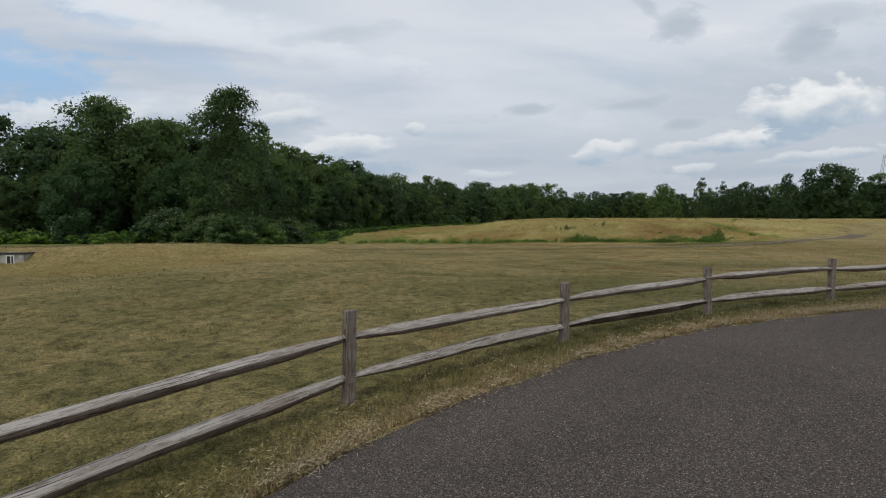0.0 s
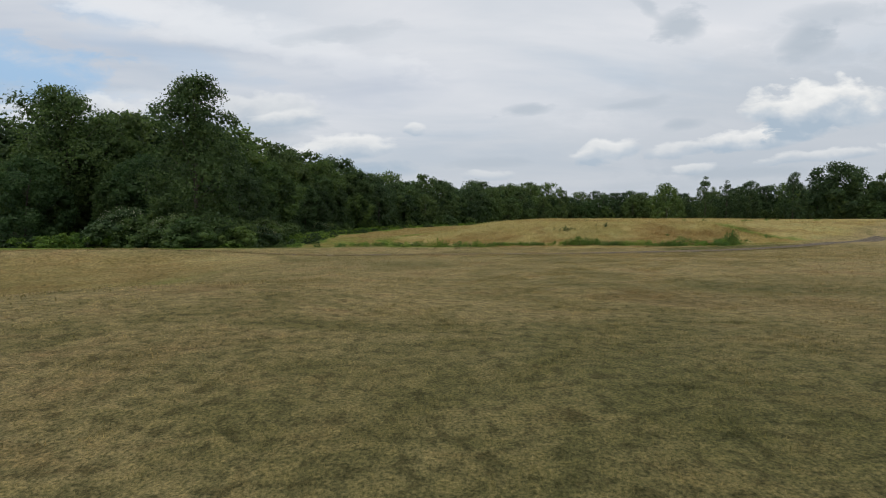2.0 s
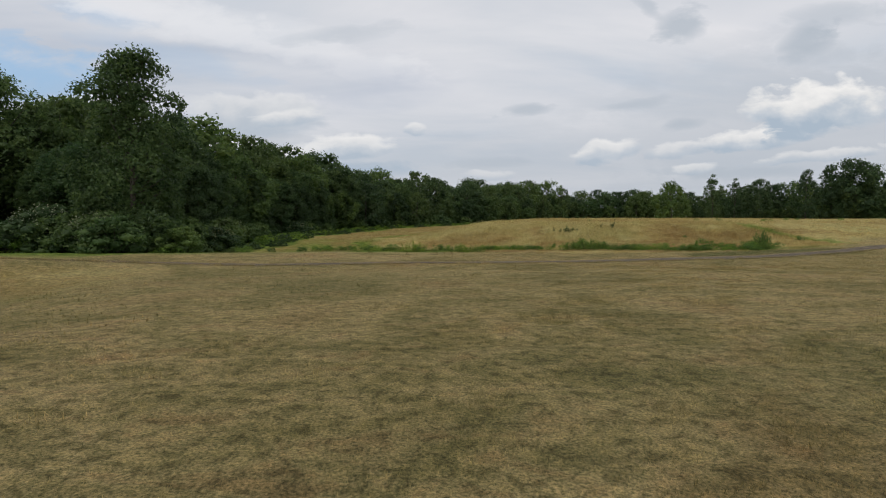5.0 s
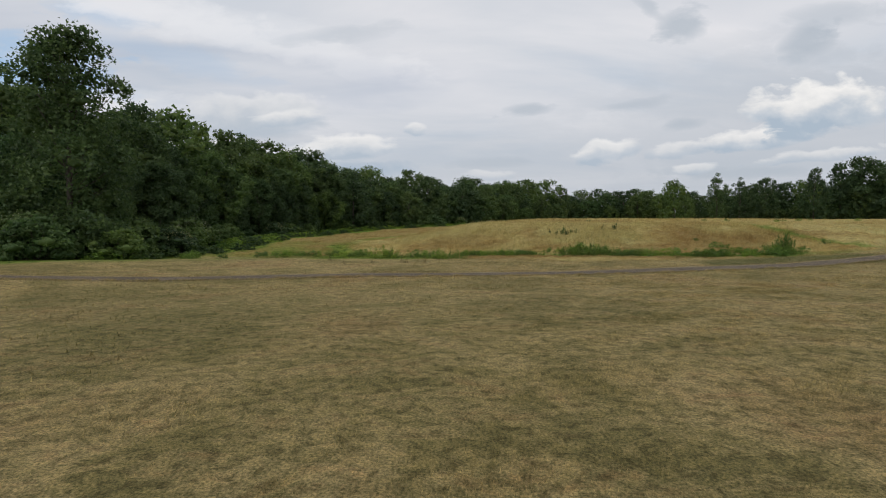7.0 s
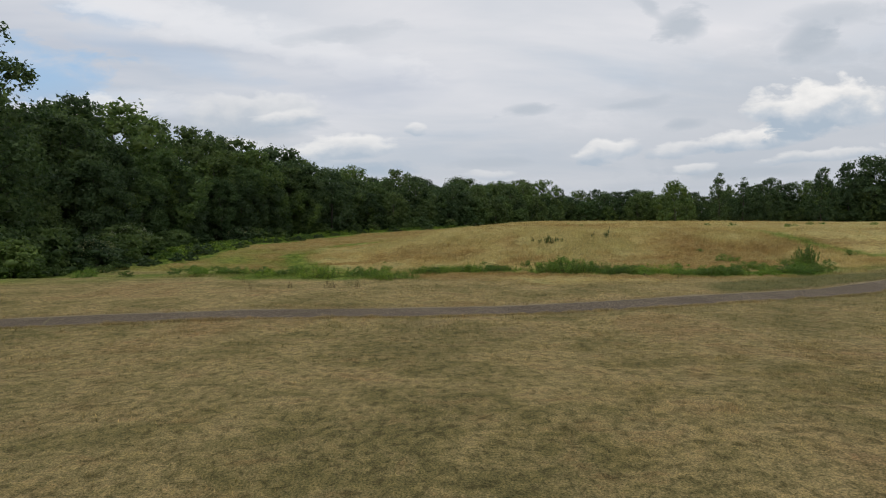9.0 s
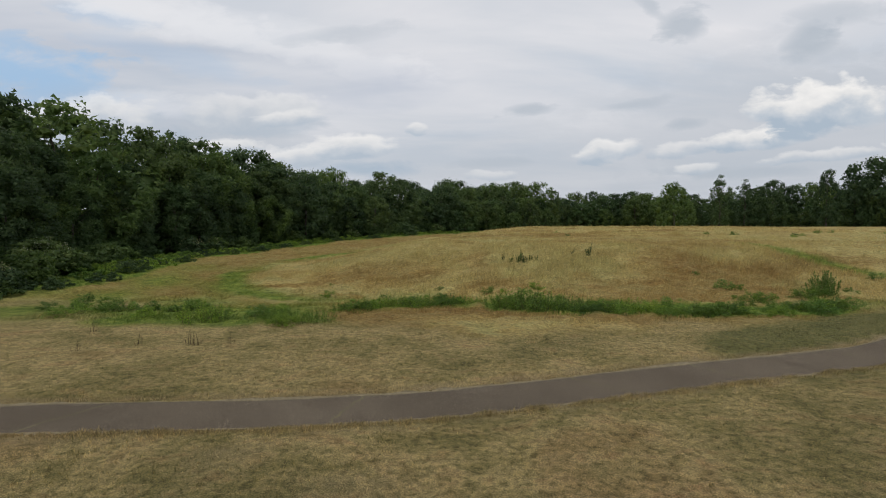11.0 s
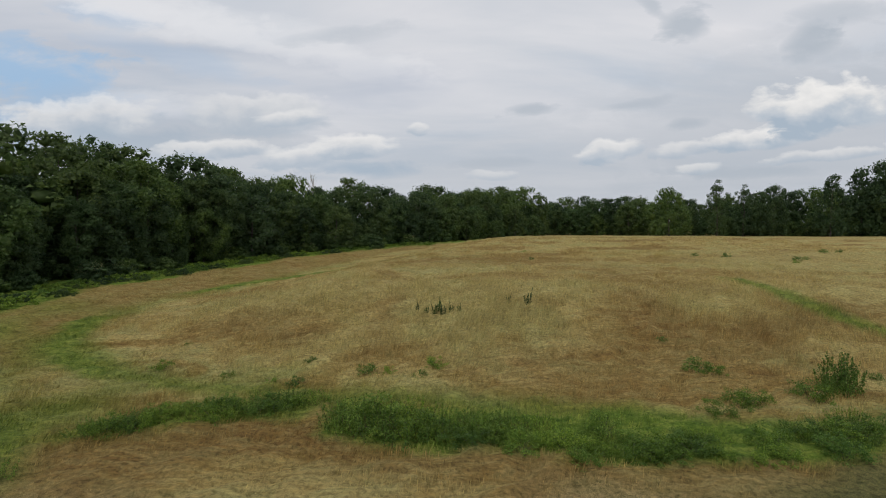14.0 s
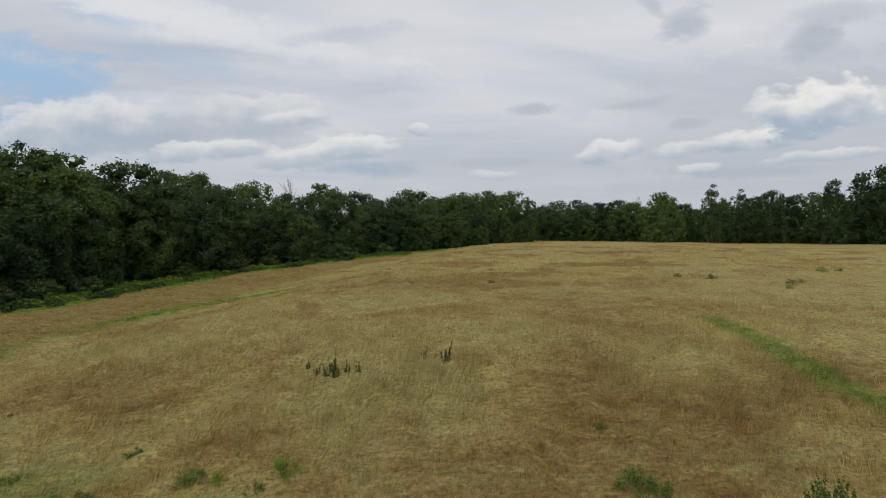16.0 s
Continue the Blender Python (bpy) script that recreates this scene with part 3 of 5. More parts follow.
def zones(x, y):
    """How much hay, lush growth and dry edge grows at a place."""
    wob = np.sin(x * 0.9 + 1.3 * np.sin(y * 0.7)) * 0.6 + np.sin(x * 0.31 + y * 0.23) * 1.1 + np.sin(x * 2.3 - y * 1.7) * 0.25
    d = y - way_y(x)
    hay = step(y - np.maximum(front(x) - 14, way_y(x) + 7.5) + 2.5 * step(x, 24, 32) + wob * 0.8, -1.5, 2.0)
    rough = step(x, -9, -14) * step(d, -2.5, -4.5) * step(d, -26, -19)
    hay = np.maximum(hay, rough * 0.45)
    hay = hay * (1 - mown_patch(x, y, wob))
    run = interp(x, [(-40, 71), (-11, 68), (1, 64.5), (6, 65.5), (12, 68.5), (20, 69.0), (30, 68.0), (42, 69.0), (52, 71)])
    lush = 0.9 * np.exp(-((y - run + wob * 0.5) / 2.1) ** 2) * step(x, -60, -12) * step(x, 1, -4)
    lush = np.maximum(lush, np.where(x > 38, 0.5, 0) * np.exp(-((y - 66.6 - 0.3 * (x - 38) + wob * 0.3) / 1.2) ** 2) * step(x, 54, 44))
    near, back = hollow_front(x), hollow_back(x)
    lush = np.maximum(lush, step(y - near + wob * 0.3, -0.4, 0.5) * step(back - y + wob * 0.4, -0.8, 1.0) * step(x, 16.2, 17.4) * step(x, 40, 38.6))
    lush = np.maximum(lush, 0.85 * step(y - near + wob * 0.4, -0.5, 0.6) * step(near + 3.2 - y + wob * 0.5, -1.0, 1.0) * step(x, 5.5, 7.5) * step(x, 16.8, 15.6))
    lush = np.maximum(lush, 0.9 * step(y - 61.8 + wob * 0.5, -0.6, 0.8) * step(70 - y + wob, -3, 2) * step(x + wob, -6, -3) * step(x - 8.4 + 0.55 * (y - 62) + wob * 0.5, 0.8, -1.2))
    track = interp(y, [(70, 56), (76, 53.2), (79.4, 51.0), (81, 50.0), (84, 49.3), (88, 48.9), (96, 48.8)])
    lush = np.maximum(lush, 0.82 * np.exp(-((x - track + wob * 0.15) / 1.25) ** 4) * step(y, 73, 76) * step(y, 95, 92.5))
    loop = np.exp(-((x - side(y) + 2.2 + wob * 0.4) / 2.2) ** 2) * step(y, 76, 82) * step(y, 165, 112) * 0.4
    lane = interp(y, [(96, -9), (104, -6), (110, -3.9), (116, 0.3), (122, 5), (126, 8)])
    loop = np.maximum(loop, 1.15 * np.exp(-((x - lane + wob * 0.3) / 1.5) ** 4) * step(y, 97, 105) * step(y, 126, 122))
    bend = interp(y, [(75, 3.0), (77, 0.2), (79.5, -3.4), (82, -6.2), (85, -7.6), (88, -9.0), (92, -8.6)])
    loop = np.maximum(loop, 1.1 * np.exp(-((x - bend + wob * 0.3) / 1.7) ** 6) * step(y, 75, 77) * step(y, 93, 89))
    loop = np.maximum(loop, 0.5 * np.exp(-((y - 75.5 + wob * 0.4) / 1.3) ** 2) * step(x, -1, 2) * step(x, 17, 11))
    loop = np.maximum(loop, 0.14 * step(side(y) - 2 - x, 0, 3) * step(y, 74, 82) * (0.6 + 0.4 * np.sin(x * 0.8 + y * 0.35)))
    loop = np.maximum(loop, 0.95 * np.exp(-((y - front(x) + 1.8 + wob * 0.4) / 1.6) ** 2) * step(x, -9, -5) * step(x, 36, 26))
    lush = np.maximum(lush, 0.82 * loop)
    edge = interp(y, [(55, -31), (64, -29), (80, -27), (90, -25.5), (98, -24.5), (108, -24), (118.5, -19.5), (142, -11), (166, 5.5), (200, 30)])
    lush = np.maximum(lush, step(edge + 4.2 + 2.6 * step(y, 110, 96) - x + wob, -0.5, 2.0) * step(y, 52, 60))
    low = np.maximum(step(x - side(y), 1, -2), step(y - front(x), 1, -3)) * step(x, 14, 4) * step(d, 13, 17) * step(y, 108, 84) * 0.8 * (0.55 + 0.45 * np.sin(x * 0.5 + y * 0.4) * np.sin(x * 0.23 - y * 0.31))
    lush = np.maximum(lush, np.clip(low, 0, 1))
    lush = np.maximum(lush, 0.75 * rough * np.clip(0.5 + wob * 0.45, 0, 1) * step(d, -10, -17))
    dry = 1.3 * np.exp(-((y - lot_edge(x) - 0.1 + wob * 0.08) / 0.30) ** 2) * step(x, -5, -4)
    dry = np.maximum(dry, np.where(d > 0, 1.15, 0.6) * np.exp(-((np.abs(d) - 1.25 + wob * 0.06) / 0.24) ** 2))
    dry = np.maximum(dry, 0.9 * np.exp(-((x - 12.4) / 0.9) ** 2 - ((y - 46.2) / 0.35) ** 2))
    dry = np.maximum(dry, 0.8 * np.exp(-((x - 9.3) / 0.8) ** 2 - ((y - 47.7) / 0.4) ** 2))
    return np.clip(hay, 0, 1), np.clip(lush, 0, 1), np.clip(dry, 0, 1)


def build_ground():
    xs, ys = axis(-2500, -60, 90, 2500, 0.75), axis(-1500, -4.5, 150, 3000, 0.75)
    X, Y = np.meshgrid(xs, ys)
    rng = np.random.default_rng(4)
    Z = land(X, Y)
    hay, lush, dry = zones(X, Y)
    Z = Z + hay * 0.10 * rng.normal(0, 1, X.shape) * (np.hypot(X - 20, Y - 60) < 200) + 0.012 * rng.normal(0, 1, X.shape)
    on_lot = (Y < lot_edge(X) + 0.7) & (X > -5)
    Z = np.where(on_lot, land(X, Y) - 0.03, Z)
    on_way = np.abs(Y - way_y(X)) < 1.9
    Z = np.where(on_way, land(X, Y) - 0.03, Z)
    nx, ny = len(xs), len(ys)
    i, j = np.meshgrid(np.arange(nx - 1), np.arange(ny - 1))
    a = (j * nx + i).ravel()
    faces = np.stack([a, a + 1, a + nx + 1, a + nx], 1)
    me = mesh_from("ground", np.stack([X, Y, Z], -1).reshape(-1, 3), faces, M_TURF, True)
    green, sedge, rust = growth(X, Y)
    for name, v in (("hay", hay), ("lush", lush), ("dry", dry), ("green", green), ("sedge", sedge), ("rust", rust)):
        give(me, name, v.ravel())
    tagged(new("ground", me), "mown lawn and hay meadow of dry summer grass", "ground", kind="structure")


def build_lot():
    """The asphalt lot, a thin slab whose ragged edge follows the fence."""
    xs = np.arange(-4.0, 40.01, 0.25)
    edge = lot_edge(xs) + 0.05 * np.sin(xs * 5.1) + 0.03 * np.sin(xs * 13.7)
    rows = np.linspace(0, 1, 24)
    Y = edge[None, :] - (rows[:, None] ** 1.5) * 22.0
    X = np.repeat(xs[None, :], 24, 0)
    Z = land(X, Y) + 0.022
    Z[0] -= 0.05
    nx = len(xs)
    i, j = np.meshgrid(np.arange(nx - 1), np.arange(23))
    a = (j * nx + i).ravel()
    me = mesh_from("parking_lot", np.stack([X, Y, Z], -1).reshape(-1, 3), np.stack([a, a + nx, a + nx + 1, a + 1], 1), M_LOT, True)
    tagged(new("parking_lot", me), "dark grey coarse asphalt lot with ragged edge", "asphalt", kind="structure")


def build_way():
    """The asphalt footpath across the field."""
    xs = np.arange(-60, 70.01, 0.4)
    cy = way_y(xs)
    for _ in range(12):
        cy[1:-1] = (cy[:-2] + cy[1:-1] * 2 + cy[2:]) / 4
    slope = np.gradient(cy, xs)
    nrm = np.stack([-slope, np.ones_like(xs)], 1) / np.sqrt(1 + slope[:, None] ** 2)
    offs = np.array([-1.12, -1.0, -0.5, 0, 0.5, 1.0, 1.12])
    ragged = 1 + 0.018 * np.sin(xs * 1.3) + 0.015 * np.sin(xs * 2.9)
    X = xs[None] + offs[:, None] * nrm[:, 0] * ragged
    Y = cy[None] + offs[:, None] * nrm[:, 1] * ragged
    Z = land(X, Y) + 0.02
    Z[0] -= 0.05
    Z[-1] -= 0.05
    nx = len(xs)
    i, j = np.meshgrid(np.arange(nx - 1), np.arange(len(offs) - 1))
    a = (j * nx + i).ravel()
    me = mesh_from("footpath", np.stack([X, Y, Z], -1).reshape(-1, 3), np.stack([a, a + 1, a + nx + 1, a + nx], 1), M_WAY, True)
    way = tagged(new("footpath", me), "worn grey-brown asphalt footpath with cracks", "path", kind="structure")
    # sandy shoulders, wider on the meadow's side
    rng = np.random.default_rng(92)
    for sign, wide in ((1, 0.22), (-1, 0.08)):
        out = 1.06 + wide * np.clip(0.55 + 0.5 * np.sin(xs * 0.7 + sign) * np.sin(xs * 0.23) + rng.normal(0, 0.22, len(xs)), 0.05, 1.4)
        rim = np.stack([np.full(len(xs), 1.0), out - 0.03, out]) * sign
        X, Y = xs[None] + rim * nrm[:, 0], cy[None] + rim * nrm[:, 1]
        Z = land(X, Y) + np.array([[0.008], [0.012], [-0.03]])
        i, j = np.meshgrid(np.arange(nx - 1), np.arange(2))
        a = (j * nx + i).ravel()
        f = np.stack([a, a + 1, a + nx + 1, a + nx], 1)
        part("shoulder", mesh_from("shoulder", np.stack([X, Y, Z], -1).reshape(-1, 3), f if sign > 0 else f[:, ::-1], M_GRIT, True), way, "pale sandy grit shoulder")


def build_cracks():
    """Grassy cracks across the footpath."""
    way = bpy.data.objects["footpath"]
    rng = np.random.default_rng(91)
    for x0, x1 in ((4.3, 3.3), (18.6, 19.9), (23.5, 24.9), (30.2, 31.4), (11.6, 11.2), (-6.0, -5.2)):
        u = np.linspace(0, 1, 14)
        x = x0 + (x1 - x0) * u + np.cumsum(rng.normal(0, 0.06, 14))
        y = way_y(x) + 1.02 - 2.04 * u
        w = 0.012 + 0.024 * rng.uniform(0, 1, 14)
        z = land(x, y) + 0.026
        v = np.stack([np.stack([x - w, y, z], 1), np.stack([x + w, y, z], 1)], 1).reshape(-1, 3)
        a = np.arange(13)[:, None] * 2
        part("crack", mesh_from("crack", v, a + [[0, 1, 3, 2]], M_SOIL), way, "crack filled with dry soil and grass")


build_ground()
build_lot()
build_way()
build_cracks()

# ---------------------------------------------------------------- rail fence


def post_mesh(rng, height):
    """A squared, weathered post with a chamfered head and two mortise slots."""
    w, d = 0.050, 0.048
    bm = bmesh.new()
    zs = [-0.25, 0.0, 0.19, 0.33, height * 0.5, 0.54, 0.70, height - 0.015, height]
    rings = []
    for z in sorted(zs):
        s = 1.0 if z < height - 0.01 else 0.9
        o = rng.normal(0, 0.0035, (4, 2))
        rings.append([bm.verts.new((sx * w * s + o[k, 0], sy * d * s + o[k, 1], z)) for k, (sx, sy) in enumerate(((-1, -1), (1, -1), (1, 1), (-1, 1)))])
    for a, b in zip(rings, rings[1:]):
        for k in range(4):
            bm.faces.new((a[k], a[(k + 1) % 4], b[(k + 1) % 4], b[k]))
    bm.faces.new(rings[0][::-1])
    bm.faces.new(rings[-1])
    bmesh.ops.bevel(bm, geom=[e for e in bm.edges if abs(e.verts[0].co.z - e.verts[1].co.z) > 0.02], offset=0.006, segments=2, affect="EDGES")
    me = bpy.data.meshes.new("post")
    bm.to_mesh(me)
    bm.free()
    me.materials.append(M_POST)
    return me


def rail_mesh(rng, length, wide):
    """A split rail along x: a wedge-like section, swelling in the middle and hewn to flat tips."""
    n = 26
    u = np.linspace(0, 1, n)
    full = np.minimum(1, np.minimum(u, 1 - u) / 0.22) ** 0.8
    bow = 0.022 * np.sin(u * np.pi) * rng.uniform(-1, 1) + 0.007 * np.sin(u * 7 + rng.uniform(0, 6))
    h = wide * (0.42 + 0.58 * full) * (1 + 0.10 * np.sin(u * 4 + rng.uniform(0, 6)) + 0.025 * np.sin(u * 17 + rng.uniform(0, 6)))
    d = 0.058 * (0.42 + 0.58 * full)
    edge = rng.uniform(-0.15, 0.5)
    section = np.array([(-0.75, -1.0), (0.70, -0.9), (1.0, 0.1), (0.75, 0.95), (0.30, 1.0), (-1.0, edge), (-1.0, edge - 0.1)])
    section = section + rng.normal(0, 0.04, section.shape)
    k = len(section)
    wob = rng.normal(0, 0.0025, (n, k, 2))
    V = np.zeros((n, k, 3))
    V[..., 0] = (u * length)[:, None]
    V[..., 1] = section[None, :, 0] * d[:, None] + wob[..., 0] + (bow * 0.5)[:, None]
    V[..., 2] = section[None, :, 1] * h[:, None] * 0.5 + wob[..., 1] + bow[:, None]
    i, j = np.meshgrid(np.arange(n - 1), np.arange(k), indexing="ij")
    j2 = (j + 1) % k
    f = np.stack([i * k + j, i * k + j2, (i + 1) * k + j2, (i + 1) * k + j], -1).reshape(-1, 4)
    me = mesh_from("rail", V.reshape(-1, 3), f, M_WOOD)
    # underside and lower front take the darker copy, as painted shade
    me.materials.append(M_RAIL_SHADE)
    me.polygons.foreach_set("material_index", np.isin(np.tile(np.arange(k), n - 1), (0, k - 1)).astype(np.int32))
    bm = bmesh.new()
    bm.from_mesh(me)
    bmesh.ops.holes_fill(bm, edges=[e for e in bm.edges if e.is_boundary], sides=12)
    bm.to_mesh(me)
    bm.free()
    return me


def build_fence():
    rng = np.random.default_rng(7)
    foot = [(x, y, at(x, y)) for x, y in FENCE]
    fence = thing("rail_fence", pose(*foot[2]), "weathered grey split-rail timber fence beside the lot", "fence")
    inv = fence.matrix_world.inverted()
    tops = [0.89, 0.89, 0.80, 0.78, 0.76, 0.78]
    holes = [(0.09, 0.565), (0.25, 0.637), (0.205, 0.574), (0.205, 0.582), (0.20, 0.568), (0.195, 0.566)]
    for i, (p, h) in enumerate(zip(foot, tops)):
        a, b = foot[max(i - 1, 0)], foot[min(i + 1, len(foot) - 1)]
        turn = math.degrees(math.atan2(b[1] - a[1], b[0] - a[0]))
        m = pose(*p, rng.normal(0, 1.0), rng.normal(0, 1.0), turn)
        post = part("post", post_mesh(rng, h), fence, "", inv @ m)
        for z in holes[i]:
            bm = bmesh.new()
            bmesh.ops.create_cube(bm, size=1.0, matrix=Matrix.Translation((0, 0, z + 0.022)) @ Matrix.Diagonal((0.107, 0.045, 0.135, 1)))
            bmesh.ops.bevel(bm, geom=[e for e in bm.edges], offset=0.012, segments=2, affect="EDGES")
            me = bpy.data.meshes.new("mortise")
            bm.to_mesh(me)
            bm.free()
            me.materials.append(M_DARK)
            part("mortise", me, post, "dark mortise slot")
    for i in range(len(foot) - 1):
        a, b = Vector(foot[i]), Vector(foot[i + 1])
        for k in (0, 1):
            p, q = a + Vector((0, 0, holes[i][k])), b + Vector((0, 0, holes[i + 1][k]))
            d = (q - p).normalized()
            p, q = p - d * 0.07, q + d * 0.07
            off = d.cross(Vector((0, 0, 1))).normalized() * (0.012 if i % 2 else -0.012)
            p, q = p + off + Vector((0, 0, 0.012 if i % 2 else -0.012)), q + off
            d = (q - p).normalized()
            y = Vector((0, 0, 1)).cross(d).normalized()
            z = d.cross(y)
            m = Matrix((d, y, z)).transposed().to_4x4()
            m.translation = p
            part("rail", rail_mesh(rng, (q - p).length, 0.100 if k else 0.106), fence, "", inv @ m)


build_fence()

# ---------------------------------------------------------------- trees


def core_shape():
    bm = bmesh.new()
    bmesh.ops.create_icosphere(bm, subdivisions=1, radius=1.0)
    out = np.array([v.co[:] for v in bm.verts]), np.array([[v.index for v in f.verts] for f in bm.faces])
    bm.free()
    return out


CORE = core_shape()


def tree_meshes(seed, height, spread, bare, n_clump, per, size, squash=0.92, material=None, open_top=False):
    """Trunk with limbs, and a crown of billowing leafy clumps with dark gaps between them."""
    rng = np.random.default_rng(seed)
    tall = height
    trunk_r = 0.012 * tall + 0.05
    k = 9
    u = np.linspace(0, 1, k)
    lean = np.cumsum(rng.normal(0, 0.010 * tall, (k, 2)), 0) * u[:, None]
    trunk = np.c_[lean, u * tall * 0.86 - 0.4]
    pieces = [tube(trunk, trunk_r * (1 - u) ** 0.75 + 0.03 + 0.5 * trunk_r * np.exp(-u * 25), 8)]
    lobes = rng.uniform(0, 2 * np.pi, 4)
    centres, radii, outward = [], [], []
    for c in range(n_clump):
        v = (c + rng.uniform(0, 1)) / n_clump
        h = bare + (0.94 - bare) * v
        belly = spread * min(1.0, 0.74 + 0.9 * v) * math.sqrt(max(0.04, 1 - (max(0.0, v - 0.30) / 0.73) ** 2.2))
        a = c * 2.39996 + rng.normal(0, 0.35)
        uneven = 1 + 0.15 * math.sin(2 * a + lobes[0] + 4 * v) + 0.11 * math.sin(3 * a + lobes[1] - 6 * v)
        airy = open_top and v > 0.5
        radius = spread * (rng.uniform(0.17, 0.29) if airy else rng.uniform(0.20, 0.36) * (1 - 0.2 * v))
        r = max(0.0, belly * uneven * (rng.uniform(0.78, 1.06) if c % 4 else rng.uniform(0.2, 0.6)) - 0.35 * radius)
        if airy:
            r *= rng.uniform(0.45, 1.12)
        sway = np.array([np.interp(h * 0.85, u * 0.86, trunk[:, 0]), np.interp(h * 0.85, u * 0.86, trunk[:, 1])])
        centres.append([sway[0] + r * np.cos(a), sway[1] + r * np.sin(a), h * tall + rng.normal(0, 0.02 * tall)])
        radii.append(radius)
        away = r / spread
        outward.append([away * np.cos(a), away * np.sin(a), 0.25 + 0.75 * max(0.0, v - 0.3)])
        if c % 5 == 0 or (airy and c % 2):
            root = np.array([*sway, max(0.5, h * tall * 0.80 - 0.05 * tall)])
            tip = np.array(centres[-1])
            mid = root * 0.5 + tip * 0.5 + rng.normal(0, 0.25, 3)
            pieces.append(tube(np.stack([root, mid, tip]), [0.3 * trunk_r * (1 - h * 0.6), 0.16 * trunk_r, 0.02], 3))
    centres, radii, outward = np.array(centres), np.array(radii), np.array(outward)
    weight = radii ** 2 * np.linspace(0.75, 1.45, n_clump)
    idx = rng.choice(n_clump, n_clump * per, p=weight / weight.sum())
    d = rng.normal(0, 1, (len(idx), 3))
    d /= np.linalg.norm(d, axis=1, keepdims=True)
    d += 0.8 * outward[idx]
    d /= np.linalg.norm(d, axis=1, keepdims=True)
    r = rng.uniform(0.60, 1.08, (len(idx), 1)) + (rng.uniform(0, 1, (len(idx), 1)) < 0.22) * rng.uniform(0, 0.35, (len(idx), 1))
    bumpy = 1 + 0.24 * np.sin(5 * d[:, :1] + idx[:, None]) * np.sin(4 * d[:, 1:2] + 2 * idx[:, None])
    pts = centres[idx] + d * r * bumpy * radii[idx][:, None] * [1, 1, squash]
    pts[:, 2] = np.maximum(pts[:, 2], 0.2 + 0.5 * rng.uniform(0, 1, len(idx)))
    lv, lf = leaves(rng, pts, d * 0.8 + [0, 0, 0.4], size * (1.4 - 0.62 * r), 0.3, True, 0.75)
    # a knot of twigs and leaves inside each clump, which closes it
    cv, cf = CORE
    core = (0.30 if open_top else 0.52) * rng.uniform(0.45, 1.35, (n_clump, len(cv), 1)) * np.where(np.arange(n_clump) > 0.7 * n_clump, 0.78, 1.0)[:, None, None]
    knots = (centres[:, None] + cv[None] * radii[:, None, None] * core * [1, 1, squash]).reshape(-1, 3)
    knots[:, 2] = np.maximum(knots[:, 2], 0.3)
    lf = np.concatenate([lf, (cf[None] + len(cv) * np.arange(n_clump)[:, None, None]).reshape(-1, 3) + len(lv)])
    lv = np.concatenate([lv, knots])
    tv, tf = joined(pieces)
    return mesh_from("trunk", tv, tf, M_BARK, True), mesh_from("crown", lv, lf, material or M_LEAF)


def tree_thing(meshes, label, group, name="tree"):
    t = thing(name, pose(0, 0, -200), label, "tree", group)
    part("trunk", meshes[0], t, "grey-brown bark trunk with limbs")
    part("crown", meshes[1], t, "dense summer leaves")
    return t


def planted(ob, x, y, scale, turn, squeeze=1.0):
    m = pose(x, y, at(x, y) - 0.05, 0, 0, turn) @ Matrix.Diagonal((scale * squeeze, scale * squeeze, scale, 1))
    c = copy_thing(ob, Matrix())
    c.matrix_basis = m
    return c


rng_t = np.random.default_rng(21)
NEAR = [
    tree_thing(tree_meshes(1, 20, 6.6, 0.04, 76, 125, 0.68), "broad oak in full dark-green leaf at the wood's edge", "trees of the wood"),
    tree_thing(tree_meshes(2, 20, 5.6, 0.03, 76, 125, 0.63, material=M_LEAF_LIGHT), "rounded maple in mid-green leaf at the wood's edge", "trees of the wood"),
    tree_thing(tree_meshes(3, 20, 6.0, 0.02, 76, 125, 0.66), "dense dark-green tree with low limbs", "trees of the wood"),
    tree_thing(tree_meshes(4, 20, 7.0, 0.08, 76, 125, 0.68, material=M_LEAF_LIGHT), "wide-crowned green tree at the wood's edge", "trees of the wood"),
]
FAR = [
    tree_thing(tree_meshes(11, 20, 8.2, 0.02, 62, 62, 0.94), "distant dark-green tree of the far wood", "far trees"),
    tree_thing(tree_meshes(12, 20, 6.8, 0.02, 62, 62, 0.86), "distant slim green tree of the far wood", "far trees"),
    tree_thing(tree_meshes(14, 20, 4.8, 0.04, 60, 66, 0.66, open_top=True), "distant tall tree with an open airy crown", "far trees"),
    tree_thing(tree_meshes(13, 20, 9.0, 0.03, 62, 62, 0.94, material=M_LEAF_LIGHT), "distant broad green tree of the far wood", "far trees"),
]

# wood's edge on the one side of the field, then the wood behind it
EDGE = [(-78, 60), (-58, 64), (-45, 69), (-37, 76), (-32, 88), (-29.5, 98), (-29, 108), (-24, 118.5), (-15, 142), (1, 166), (14, 182), (30, 200), (48, 220), (64, 236)]


def along(line, step_m):
    """Places every step_m metres along a line, with the way to its left."""
    pts = [Vector((*p, 0)) for p in line]
    out, carry = [], 0.0
    for a, b in zip(pts, pts[1:]):
        d = b - a
        length, s = d.length, carry
        d.normalize()
        while s < length:
            p = a + d * s
            out.append((p.x, p.y, -d.y, d.x))
            s += step_m
        carry = s - length
    return out


